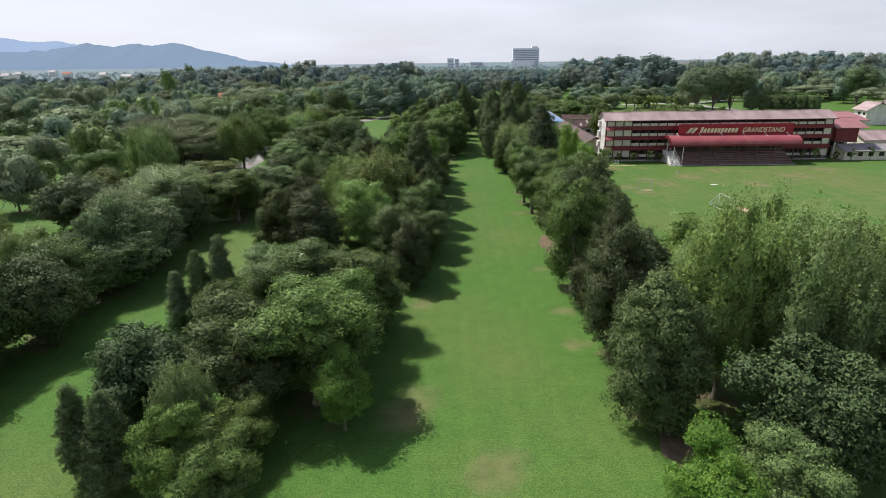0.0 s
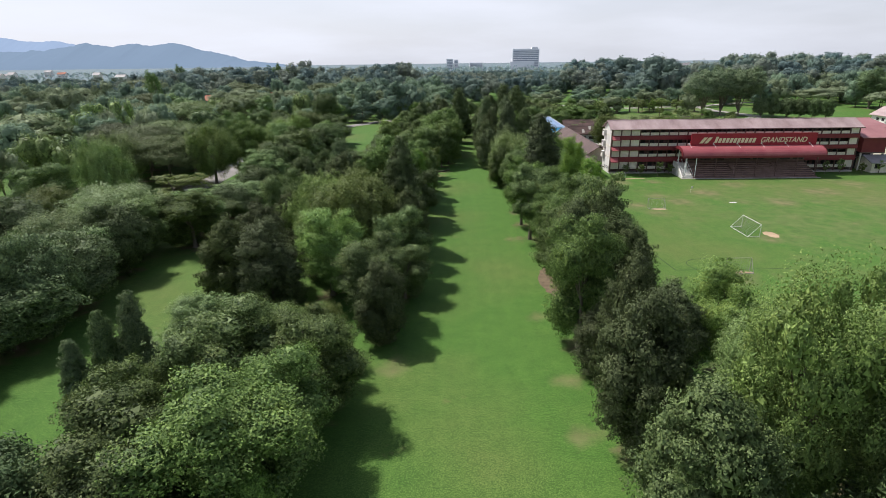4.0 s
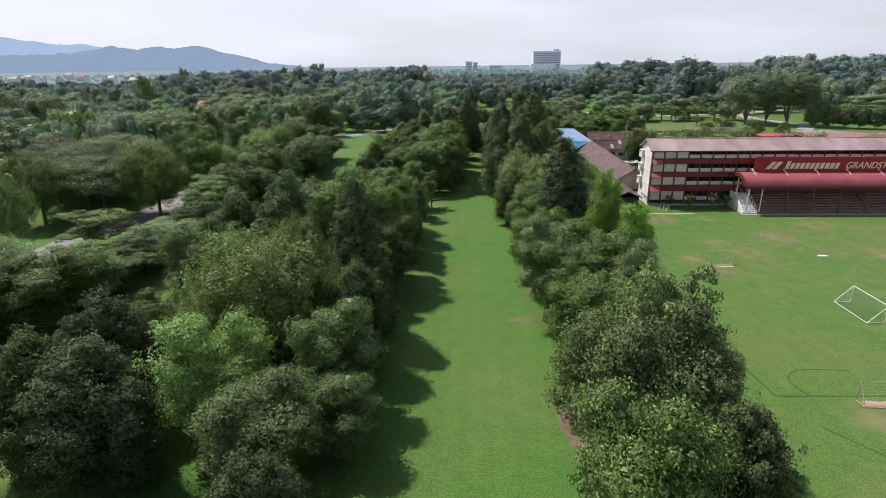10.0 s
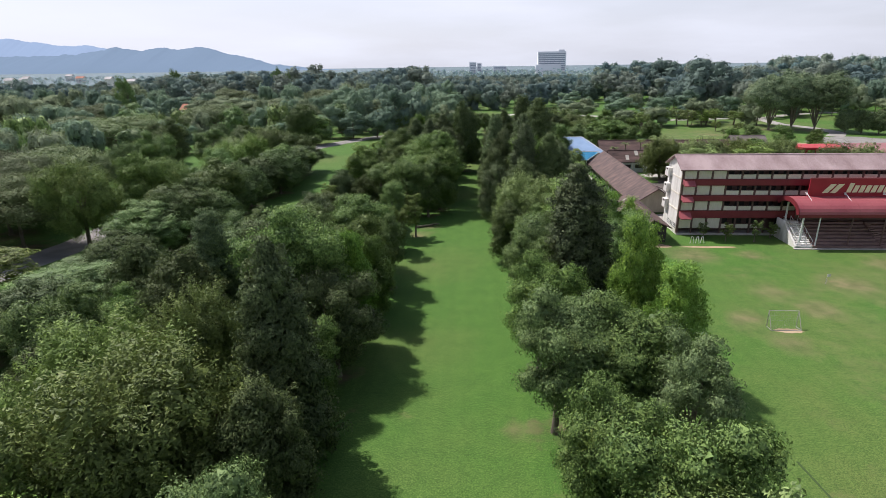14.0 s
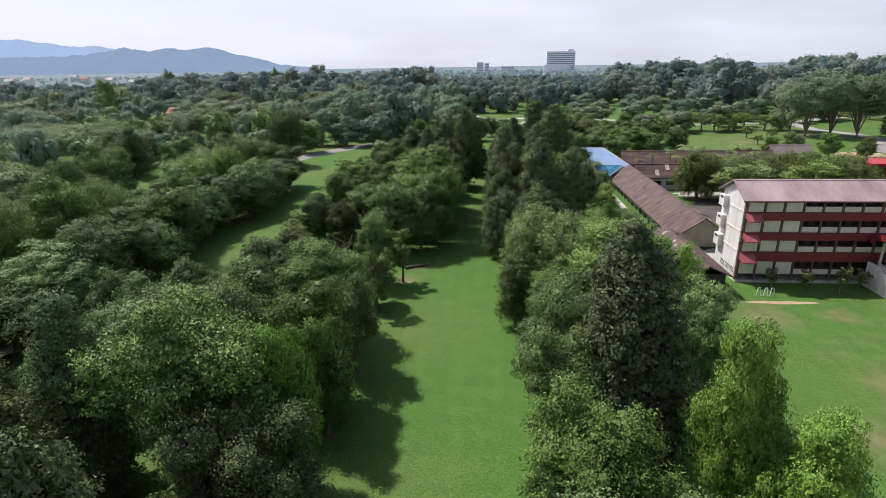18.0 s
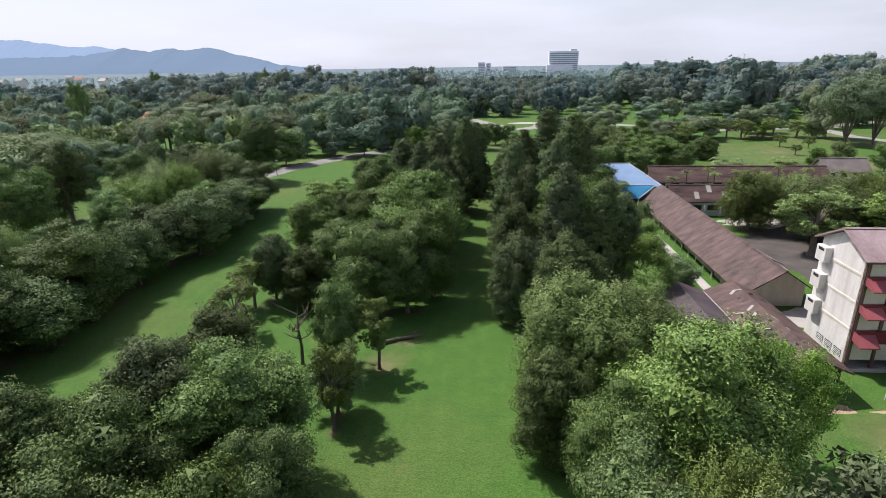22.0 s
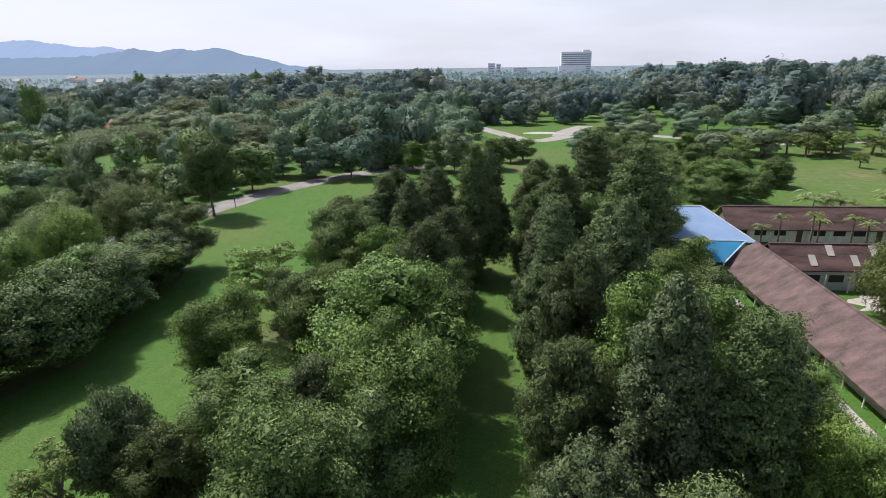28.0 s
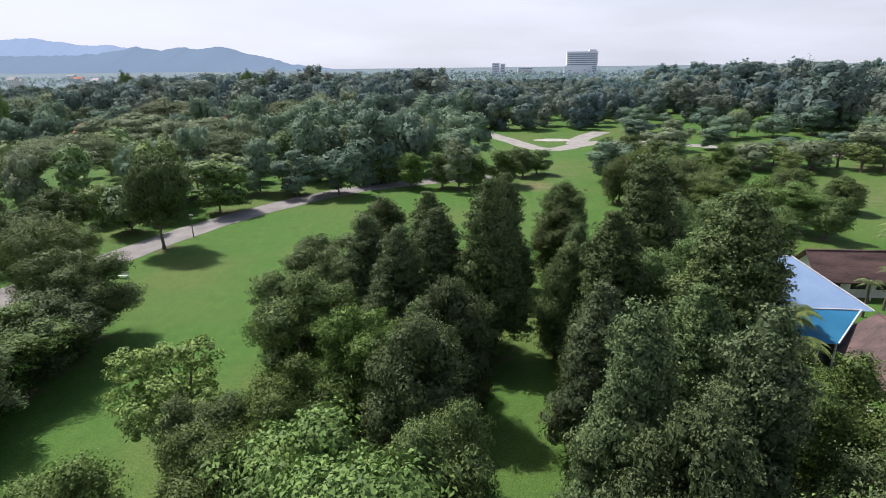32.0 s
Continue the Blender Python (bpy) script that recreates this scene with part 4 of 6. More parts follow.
# the wood beyond the road and round the far lawns
MASSED, cells = [], set()
for _ in range(16000):
    y = woods.uniform(240, 425)
    x = woods.uniform(-0.95 * y, 0.85 * y)
    key = (int(x // 13.5), int(y // 13.5))
    if key in cells or open_ground(x, y) or (y < 318 and -150 < x < -49) or (y < 300 and x > 20) or (8 < x < 0.42 * y and woods.random() < 0.965):
        continue
    w = woods.uniform(11, 18)
    cells.add(key)
    if any((x - a) ** 2 + (y - b) ** 2 < (0.32 * (w + c)) ** 2 for a, b, c in PLANTED):
        continue
    tone = noise.noise((x * 0.015, y * 0.015, 7.0)) + woods.uniform(-0.35, 0.35)
    kind_name = "dome" if tone < -0.35 else "bush" if tone < -0.2 else "broad" if tone < -0.02 else "airy" if tone < 0.12 else "spray" if tone < 0.22 else "feather" if tone < 0.40 else "umbrella"
    if 8 < x < 0.42 * y and kind_name in ("umbrella", "bush"):
        kind_name = "broad"
    w *= 1.5 if kind_name == "umbrella" else 1
    MASSED.append((kind_name, x, y, woods.uniform(11, 20) * (0.75 if kind_name == "umbrella" else 1) * (0.62 if 8 < x < 0.42 * y else 1), w))
    PLANTED.append((x, y, w))
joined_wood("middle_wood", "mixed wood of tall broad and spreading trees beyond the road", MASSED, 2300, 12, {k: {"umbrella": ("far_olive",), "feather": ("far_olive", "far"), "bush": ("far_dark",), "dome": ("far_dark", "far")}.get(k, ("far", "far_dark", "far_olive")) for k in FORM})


def far_wood(name, label, seed, x_of, y_of, spacing, tall, leaves, kinds, boughs=8, even=0.0, tone_name="far"):
    """A distant wood: many coarse crowns joined into one object; thin on the lawns east of the drive."""
    rng = random.Random(seed)
    shapes = [[template(k, leaves, 60 + 7 * v + seed, boughs, 0.42 if leaves > 200 else 0.6) for v in range(3)] for k in kinds]
    cell, blocks, turned, tones = {}, [], [], []
    for _ in range(26000):
        y = y_of(rng)
        x = x_of(rng, y)
        key = (int(x // spacing), int(y // spacing))
        if key in cell or open_ground(x, y) or (y < 322 and -155 < x < -45) or (name == "far_wood" and x > 85 and y > 530):
            continue
        cell[key] = True
        H = tall * ((0.65 + 0.6 * rng.random() ** 1.4) * (1 - even) + even * rng.uniform(0.9, 1.1)) * (1 + (0.25 if even < 0.5 else 0.08) * noise.noise((x * 0.02, y * 0.02, seed)))
        if rng.random() < 0.05 and even < 0.5 and not -0.06 < x / y < 0.2:
            H *= 1.3
        if y > 420 and -0.06 < x / y < 0.2:
            H = min(H, 17 - ground_height(x, y))
        if y > 430 and x < -0.5 * y:
            H *= 0.62
        if name == "hill_wood":
            H = min(H, 26) if not 0.36 < x / y < 0.47 else min(H, 21 - ground_height(x, y))
        tone = noise.noise((x * 0.015, y * 0.015, 7.0)) + rng.uniform(-0.35, 0.35)
        k = min(len(kinds) - 1, int((tone + 0.62) / 1.24 * len(kinds))) if tone > -0.6 else 0
        W = min(H * (rng.uniform(1.2, 1.8) if kinds[k] == "umbrella" else rng.uniform(0.4, 0.55) if kinds[k] == "cone" else rng.uniform(0.55, 0.8) if name == "hill_wood" else rng.uniform(0.7, 1.05)), 1.9 * spacing)
        if kinds[k] == "cone":
            H *= 1.35
        a = rng.uniform(0, 6.28)
        co, nor = set_crown(shapes[k][rng.randrange(3)], x, y, W, H, a)
        blocks.append(co)
        turned.append(nor)
        tone += rng.uniform(-0.25, 0.25)
        tones += [0 if abs(tone) < 0.14 else 1 if tone < 0 else 2] * (len(blocks[-1]) // 3)
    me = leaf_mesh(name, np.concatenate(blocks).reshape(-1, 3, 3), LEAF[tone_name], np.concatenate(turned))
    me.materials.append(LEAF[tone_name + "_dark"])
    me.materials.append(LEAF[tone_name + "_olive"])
    me.polygons.foreach_set("material_index", np.array(tones, np.int32))
    tagged(new(name, me), label, "wood", kind="stuff")


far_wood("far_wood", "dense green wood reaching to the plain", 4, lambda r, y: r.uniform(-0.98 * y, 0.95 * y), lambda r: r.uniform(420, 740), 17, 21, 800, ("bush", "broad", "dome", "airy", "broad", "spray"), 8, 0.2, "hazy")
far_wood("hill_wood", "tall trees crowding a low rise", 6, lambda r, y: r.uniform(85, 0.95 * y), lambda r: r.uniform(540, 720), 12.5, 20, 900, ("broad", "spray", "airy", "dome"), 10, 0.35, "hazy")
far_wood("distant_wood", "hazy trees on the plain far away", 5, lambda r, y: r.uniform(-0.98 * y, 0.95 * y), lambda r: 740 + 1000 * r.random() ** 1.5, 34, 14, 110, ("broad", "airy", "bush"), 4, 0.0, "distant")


def ridge(name, label, y, profile, tone):
    """A far mountain range as a long wedge with a broken crest; its haze is a painted blue glow."""
    m, n, l, p = nodes_of(name)
    # haze painted in: blue base colour plus emission over the whole ridge
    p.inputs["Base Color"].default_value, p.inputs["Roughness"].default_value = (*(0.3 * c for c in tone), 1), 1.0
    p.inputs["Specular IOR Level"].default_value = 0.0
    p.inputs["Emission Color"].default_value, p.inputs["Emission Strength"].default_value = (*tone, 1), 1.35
    verts, faces = [], []
    xs = np.linspace(profile[0][0], profile[-1][0], 420)
    zs = np.interp(xs, [a for a, _ in profile], [b for _, b in profile])
    steps = 10
    for i, (x, z) in enumerate(zip(xs, zs)):
        z += (noise.noise((x * 0.006, y * 0.01, 0)) * 22 + noise.noise((x * 0.022, y * 0.01, 4)) * 7) * min(1, max(z, 0) / 60)
        crest = noise.noise((x * 0.08, y * 0.01, 8)) * 4 * min(1, max(z, 0) / 60)
        for k in range(steps + 1):
            u = k / steps
            spur = noise.noise((x * 0.008, k * 0.35, y * 0.01)) * 5 * math.sin(math.pi * u)
            verts.append((x, y - 420 * (1 - u) - spur * 1.5, -8 + (max(z, -6) + 8) * u ** 0.8 + spur * 0.12 + (crest if k == steps else 0)))
        if i:
            w = steps + 1
            for k in range(steps):
                faces.append(((i - 1) * w + k, i * w + k, i * w + k + 1, (i - 1) * w + k + 1))
    tagged(new(name, mesh_of(name, verts, faces, m, True)), label, "mountain", kind="structure")


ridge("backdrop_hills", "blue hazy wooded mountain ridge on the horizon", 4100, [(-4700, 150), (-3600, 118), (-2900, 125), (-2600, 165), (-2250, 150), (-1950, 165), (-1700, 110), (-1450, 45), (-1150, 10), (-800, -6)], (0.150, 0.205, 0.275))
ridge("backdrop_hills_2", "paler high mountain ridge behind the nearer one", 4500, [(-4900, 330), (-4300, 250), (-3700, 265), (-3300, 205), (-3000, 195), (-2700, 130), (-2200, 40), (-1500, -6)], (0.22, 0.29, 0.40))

# ---- school ----
BX0, BX1, BY0, BY1, EAVE, BAYS = 44.2, 108.4, 152.0, 159.2, 11.75, 26
BAY = (BX1 - BX0) / BAYS
ZONES = ((1.2, 3.15), (4.45, 6.15), (7.2, 8.9), (10.0, 11.6))  # panel heights by storey
BANDS = ((3.15, 4.45), (6.15, 7.2), (8.9, 10.0))  # red sunshades


def gable_roof(name, parent, material, x0, x1, y0, y1, eave, top, axis="x", over=0.7, label="", thick=0.16):
    """A two-sided sheet roof with a thickness; the ridge runs along the axis."""
    lo, hi = (y0, y1) if axis == "x" else (x0, x1)
    a, b = (x0, x1) if axis == "x" else (y0, y1)
    mid = (lo + hi) / 2
    drop = (top - eave) * over / (mid - lo)
    line = [(lo - over, eave - drop), (mid, top), (hi + over, eave - drop), (hi + over, eave - drop - thick), (mid, top - thick), (lo - over, eave - drop - thick)]
    roof = part(name, prism_bm(line, a - over, b + over, axis), material, parent, label)
    cap = [(mid - 0.22, top - 0.02), (mid, top + 0.07), (mid + 0.22, top - 0.02), (mid, top - 0.05)]
    part("ridge_cap", prism_bm(cap, a - over + 0.02, b + over - 0.02, axis), material, roof)
    return roof


def shared_box(name, dx, dy, dz, material, bevel=0.01):
    """A box mesh standing on its middle, for pieces used many times."""
    bm = box_bm(-dx / 2, dx / 2, -dy / 2, dy / 2, 0, dz, bevel)
    me = bpy.data.meshes.new(name)
    bm.to_mesh(me)
    bm.free()
    me.materials.append(material)
    return me


def at(x, y, z, turned=0.0):
    return pose(x, y, z, 0, 0, turned)


def school_block():
    b = thing("school_building", "long four-storey cream school block with dark red bands", "building")
    # cream wall coloured dark brown, which paints in the corridor's shade
    part("core_wall", box_bm(BX0 + 0.25, BX1 - 0.25, BY0 + 2.1, BY1 - 0.02, 0, EAVE - 0.1), BROWN, b, "inner corridor wall painted dark in place of shade")
    for name, x in (("gable_wall", BX0), ("gable_wall", BX1 - 0.25)):
        g = part(name, prism_bm([(BY0, 0), (BY1, 0), (BY1, EAVE - 0.05), ((BY0 + BY1) / 2, 13.4), (BY0, EAVE - 0.05)], x, x + 0.25), WHITE, b, "white rendered gable wall")
        side = -0.06 if x == BX0 else 0.25
        for z in (4.3, 7.1, 9.9):
            part("string_course", box_bm(x + side, x + side + 0.06, BY0 + 0.05, BY1 - 0.05, z - 0.12, z + 0.12), CREAM, g)
        part("corner_pier", box_bm(x + side, x + side + 0.06, BY0 - 0.05, BY0 + 0.18, 0.3, EAVE - 0.1), BROWN, g)
    for z in (3.6, 6.5, 9.4):
        box = part("toilet_box", box_bm(BX0 - 0.70, BX0 - 0.002, BY1 - 1.9, BY1 - 0.3, z, z + 1.6, 0.02), WHITE, b, "white projecting box on the gable")
        part("slot", box_bm(BX0 - 0.72, BX0 - 0.705, BY1 - 1.6, BY1 - 0.7, z + 1.15, z + 1.45), DARK, box)
    for y in (BY0 + 0.8, BY0 + 2.3, BY0 + 3.8):
        w = part("louvre_window", box_bm(BX0 - 0.03, BX0 - 0.004, y, y + 1.2, 1.0, 1.75), DARK, b, "dark louvred window")
        for k in range(4):
            part("louvre", box_bm(BX0 - 0.06, BX0 - 0.032, y, y + 1.2, 1.05 + 0.18 * k, 1.12 + 0.18 * k), STEEL, w)
    for z0, z1 in ((0.0, 0.35),) + BANDS:
        part("floor_slab", box_bm(BX0 + 0.25, BX1 - 0.25, BY0 + 0.15, BY0 + 2.1, z1 - 0.45 if z0 else 0.0, z1 - 0.05), CONCRETE, b)
    part("plinth", box_bm(BX0, BX1, BY0 - 0.35, BY0 - 0.002, 0, 0.35, 0.02), CONCRETE, b)
    for z0, z1 in BANDS:
        part("sunshade", box_bm(BX0 + 0.3, BX1 - 0.02, BY0 - 0.42, BY0 - 0.002, z0, z1 - 0.04, 0.02), RED, b, "dark red sunshade fascia")
        part("corner_hood", prism_bm([(BY0 - 0.1, z0 + 0.28), (BY0 - 1.5, z0 - 0.02), (BY0 - 1.5, z0 + 0.12), (BY0 - 0.1, z1 - 0.02)], BX0 + 0.05, BX0 + 1.9), RED_SHEET, b, "bright red sloping hood")
    column = shared_box("column", 0.26, 0.34, EAVE - 0.4, BROWN)
    panel = {i: shared_box("panel", BAY - 0.30, 0.14, z1 - z0, CREAM) for i, (z0, z1) in enumerate(ZONES)}
    parapet = {i: shared_box("parapet", BAY - 0.28, 0.14, 0.72, CREAM) for i in range(4)}
    dark_glass = shared_box("window", BAY - 0.9, 0.04, 1.2, DARK, 0)
    for i in range(BAYS + 1):
        shared("column", column, b, at(BX0 + min(max(i * BAY, 0.14), BX1 - BX0 - 0.14), BY0 + 0.02, 0.35))
    for i in range(BAYS):
        x = BX0 + (i + 0.5) * BAY
        for f, (z0, z1) in enumerate(ZONES):
            if f == 0 and 6 <= i <= 20:
                continue
            if i < 3 or i == BAYS - 1:
                shared("panel", panel[f], b, at(x, BY0 + 0.09, z0))
            else:
                shared("parapet", parapet[f], b, at(x, BY0 + 0.09, z0))
                shared("window", dark_glass, b, at(x, BY0 + 2.07, z0 + 0.35))
    for i in range(6, 21):
        if i % 3:
            shared("window", dark_glass, b, at(BX0 + (i + 0.5) * BAY, BY0 + 2.07, 1.3))
    gable_roof("roof", b, PINK_SHEET, BX0, BX1, BY0, BY1, EAVE + 0.15, 13.65, "x", 0.6, "faded pinkish sheet-metal gable roof")
    part("gutter", box_bm(BX0 - 0.7, BX1 + 0.7, BY0 - 0.74, BY0 - 0.62, EAVE - 0.30, EAVE - 0.12), BROWN, b)
    part("downpipe", box_bm(BX0 - 0.14, BX0 - 0.062, BY0 + 0.2, BY0 + 0.3, 0.3, EAVE - 0.3), CREAM, b)
    return b


school_block()


def block_letters(word, x0, x1, y, z, height, parent):
    """Plain slanted strokes in place of a trade name."""
    n = len(word)
    w = (x1 - x0) / n
    for i in range(n):
        x, h = x0 + i * w, height * (1.18 if i == 0 else 0.9)
        lean = 0.28 * h
        bm = bmesh.new()
        lo = [bm.verts.new((x + a + s, yy, z + c)) for yy in (y - 0.06, y - 0.003) for a, c, s in ((0, 0, 0), (w * 0.72, 0, 0), (w * 0.72, h, lean), (0, h, lean))]
        for f in ((3, 2, 1, 0), (4, 5, 6, 7), (0, 1, 5, 4), (1, 2, 6, 5), (2, 3, 7, 6), (3, 0, 4, 7)):
            bm.faces.new([lo[k] for k in f])
        part("mark", bm, GOLD, parent)


def lettering(word, x0, x1, y, z, height, parent):
    curve = bpy.data.curves.new("lettering", "FONT")
    curve.body, curve.shear, curve.extrude, curve.offset = word, 0.3, 0.03, 0.012
    holder = new("lettering", curve)
    bpy.context.view_layer.update()
    me = bpy.data.meshes.new_from_object(holder.evaluated_get(bpy.context.evaluated_depsgraph_get()))
    bpy.data.objects.remove(holder)
    me.materials.clear()
    me.materials.append(GOLD)
    xs = [v.co.x for v in me.vertices]
    ys = [v.co.y for v in me.vertices]
    sx, sy = (x1 - x0) / (max(xs) - min(xs)), height / (max(ys) - min(ys))
    for v in me.vertices:
        v.co = ((v.co.x - min(xs)) * sx, (v.co.y - min(ys)) * sy, v.co.z)
    shared("lettering", me, parent, pose(x0, y, z, 90, 0, 0), "cream capital letters")


def grandstand():
    s = thing("grandstand", "grandstand with red barrel roof, stained terraces and red sign", "grandstand", (-0.3, 3.9, 0))
    x0, x1 = 64.0, 95.2
    for k in range(8):
        part("terrace_step", box_bm(x0, x1, 140.9 + 0.78 * k, 147.3, 0 if k == 0 else 0.36 * k, 0.36 * (k + 1), 0.02), TERRACE, s, "stained concrete seating step")
    for x in (x0 + 11.2, x0 + 22.4):
        part("aisle", box_bm(x - 0.5, x + 0.5, 140.6, 146.0, 0, 0.2), TERRACE, s)
        for k in range(12):
            part("stair", box_bm(x - 0.5, x + 0.5, 140.75 + 0.46 * k, 146.4, 0.23 * k, 0.23 * (k + 1) + 0.04), TERRACE, s)
    part("back_wall", box_bm(x0, x1, 147.35, 147.6, 0, 5.4), BROWN, s, "dark back wall under the roof")
    for k in range(9):
        x = x0 + 0.3 + k * 3.45
        if k not in (3, 6):
            part("back_window", box_bm(x + 0.3, x + 3.0, 147.30, 147.346, 3.6, 4.9), DARK, s)
    # barrel roof
    arc = [(144.4 + 3.5 * math.cos(a), 5.55 + 2.15 * math.sin(a)) for a in np.linspace(math.pi * 1.0, math.pi * 0.12, 13)]
    inner = [(144.4 + 3.36 * math.cos(a), 5.53 + 2.01 * math.sin(a)) for a in np.linspace(math.pi * 0.12, math.pi * 1.0, 13)]
    roof = part("roof", prism_bm(arc + inner, 60.8, 96.5), RED_SHEET, s, "curved red sheet-metal barrel roof")
    front = part("fascia", box_bm(60.8, 96.5, 140.82, 140.9, 5.1, 5.62), RED, s, "dark red front fascia")
    rim = [(144.4 + 3.56 * math.cos(a), 5.55 + 2.21 * math.sin(a)) for a in np.linspace(math.pi, math.pi * 0.12, 13)]
    low = [(144.4 + 2.9 * math.cos(a), 5.45 + 1.55 * math.sin(a)) for a in np.linspace(math.pi * 0.12, math.pi, 13)]
    for x in (60.65, 96.5):
        part("end_rim", prism_bm(rim + low, x, x + 0.15), RED, s, "dark red curved end rim")
    for k in range(17):
        x = 61.5 + k * 2.15
        seam = [(144.4 + 3.54 * math.cos(a), 5.55 + 2.19 * math.sin(a)) for a in np.linspace(math.pi, math.pi * 0.12, 9)]
        part("seam", prism_bm(seam + [(u, z - 0.05) for u, z in reversed(seam)], x, x + 0.05), RED_SHEET, roof)
    for k in range(7):
        x = 64.3 + k * 5.05
        vs, fs = tube([(x, 141.1, 0.2), (x, 141.1, 5.6)], [0.11, 0.11], 8)
        shared("post", mesh_of("post", vs, fs, STEEL if k == 0 else BROWN, True), s, Matrix())
    for k in range(6):
        x = 63.5 + k * 6.1
        vs, fs = tube([(x, 141.6, 6.75), (x - 0.1, 144.3, 8.25), (x - 0.1, 144.6, 8.3), (x - 0.1, 144.86, 8.3)], [0.05, 0.05, 0.05, 0.05], 6)
        shared("strut", mesh_of("strut", vs, fs, STEEL, True), s, Matrix(), "white steel strut")
        part("strut_cap", box_bm(x - 0.18, x + 0.02, 144.4, 144.65, 8.0, 8.4, 0.02), STEEL, s)
    board = part("sign_board", box_bm(63.9, 95.9, 144.9, 145.15, 7.45, 10.75, 0.03), SIGN_RED, s, "long red sign board with cream capital letters")
    for z in (7.45, 10.63):
        part("board_edge", box_bm(63.85, 95.95, 144.84, 144.898, z, z + 0.12), RED_SHEET, board)
    for k in range(2):
        bm = bmesh.new()
        c = [(66.0 + k * 1.25, 8.25), (66.9 + k * 1.25, 8.25), (68.1 + k * 1.25, 9.75), (67.2 + k * 1.25, 9.75)]
        v = [bm.verts.new((x, yy, z)) for yy in (144.83, 144.897) for x, z in c]
        for f in ((3, 2, 1, 0), (4, 5, 6, 7), (0, 1, 5, 4), (1, 2, 6, 5), (2, 3, 7, 6), (3, 0, 4, 7)):
            bm.faces.new([v[q] for q in f])
        bmesh.ops.recalc_face_normals(bm, faces=bm.faces[:])
        part("emblem", bm, GOLD, board, "plain slanted emblem")
    block_letters("xxxxxxxxxxx", 69.8, 80.4, 144.89, 8.35, 1.3, board)
    lettering("GRANDSTAND", 81.7, 93.4, 144.86, 8.35, 1.35, board)
    # side stair
    wall = part("stair_wall", prism_bm([(140.8, 0), (140.8, 0.4), (145.4, 3.4), (147.4, 3.4), (147.4, 0)], 61.0, 61.3), WHITE, s, "white sloping stair wall")
    for k in range(12):
        part("stair", box_bm(61.3, 63.95, 141.0 + 0.46 * k, 147.3, 0.25 * k, 0.25 * (k + 1), 0.0), WHITE, s, "white concrete stair")
    for x in (61.5, 62.6, 63.8):
        pts = [(x, 141.1, 0.2), (x, 141.1, 1.2), (x, 146.2, 4.0), (x, 146.2, 3.0)]
        vs, fs = tube(pts, [0.05] * 4, 6)
        rail = shared("handrail", mesh_of("handrail", vs, fs, STEEL, True), s, Matrix(), "white tubular handrail")
        for k in range(1, 5):
            vs, fs = tube([(x, 141.1 + 1.02 * k, 0.25 + 0.55 * k), (x, 141.1 + 1.02 * k, 1.2 + 0.56 * k)], [0.035, 0.035], 5)
            shared("baluster", mesh_of("baluster", vs, fs, STEEL, True), rail, Matrix())
    for y in (141.6, 146.6):
        vs, fs = tube([(62.0, y, 0), (62.0, y, 6.3)], [0.16, 0.16], 8)
        shared("column", mesh_of("column", vs, fs, STEEL, True), s, Matrix(), "white steel end column")
    part("apron", box_bm(60.6, 95.7, 140.0, 140.56, 0, 0.10, 0.02), CONCRETE, s, "worn concrete apron")


grandstand()


def low_wing(label, x0, x1, y0, y1, axis, eave=3.0, top=5.2, walls=CREAM, roof=BROWN_SHEET, over=1.1, lights=()):
    """A single-storey classroom wing with windows, posts and a sheet roof."""
    b = thing("classroom_wing", label, "building")
    mid = (y0 + y1) / 2 if axis == "x" else (x0 + x1) / 2
    line = [(y0 if axis == "x" else x0, 0), (y1 if axis == "x" else x1, 0), (y1 if axis == "x" else x1, eave), (mid, top - 0.35), (y0 if axis == "x" else x0, eave)]
    part("wall", prism_bm(line, x0 if axis == "x" else y0, x1 if axis == "x" else y1, axis), walls, b)
    r = gable_roof("roof", b, roof, x0, x1, y0, y1, eave, top, axis, over, "weathered brown sheet-metal roof")
    length = (x1 - x0) if axis == "x" else (y1 - y0)
    pane = shared_box("window", 1.9 if axis == "x" else 0.05, 0.05 if axis == "x" else 1.9, 1.0, DARK, 0)
    door = shared_box("door", 0.95 if axis == "x" else 0.05, 0.05 if axis == "x" else 0.95, 2.05, BROWN, 0)
    post = shared_box("post", 0.12, 0.12, eave - 0.95, WHITE, 0)
    n = int(length // 3)
    for i in range(n):
        a = (i + 0.5) * length / n
        for side, sign in ((0, -1), (1, 1)):
            where = (x0 + a, (y0 if side == 0 else y1) + sign * 0.03) if axis == "x" else ((x0 if side == 0 else x1) + sign * 0.03, y0 + a)
            if i % 4 == 3:
                shared("door", door, b, at(*where, 0.02))
            else:
                shared("window", pane, b, at(*where, 1.2))
            if side == 0:
                off = (x0 + a + 1.2, y0 - 0.95) if axis == "x" else (x0 - 0.95, y0 + a + 1.2)
                shared("post", post, b, at(*off, 0))
    for x, t in lights:
        rise = (top - eave) / ((y1 - y0) / 2)
        y = y0 + t
        z = eave + rise * t + 0.04
        bm = box_bm(-0.45, 0.45, -0.85, 0.85, 0, 0.04)
        sky_light = part("skylight", bm, PAVING, r, "pale translucent skylight panel")
        sky_light.matrix_basis = pose(x, y, z, math.degrees(math.atan(rise)), 0, 0)
    return b


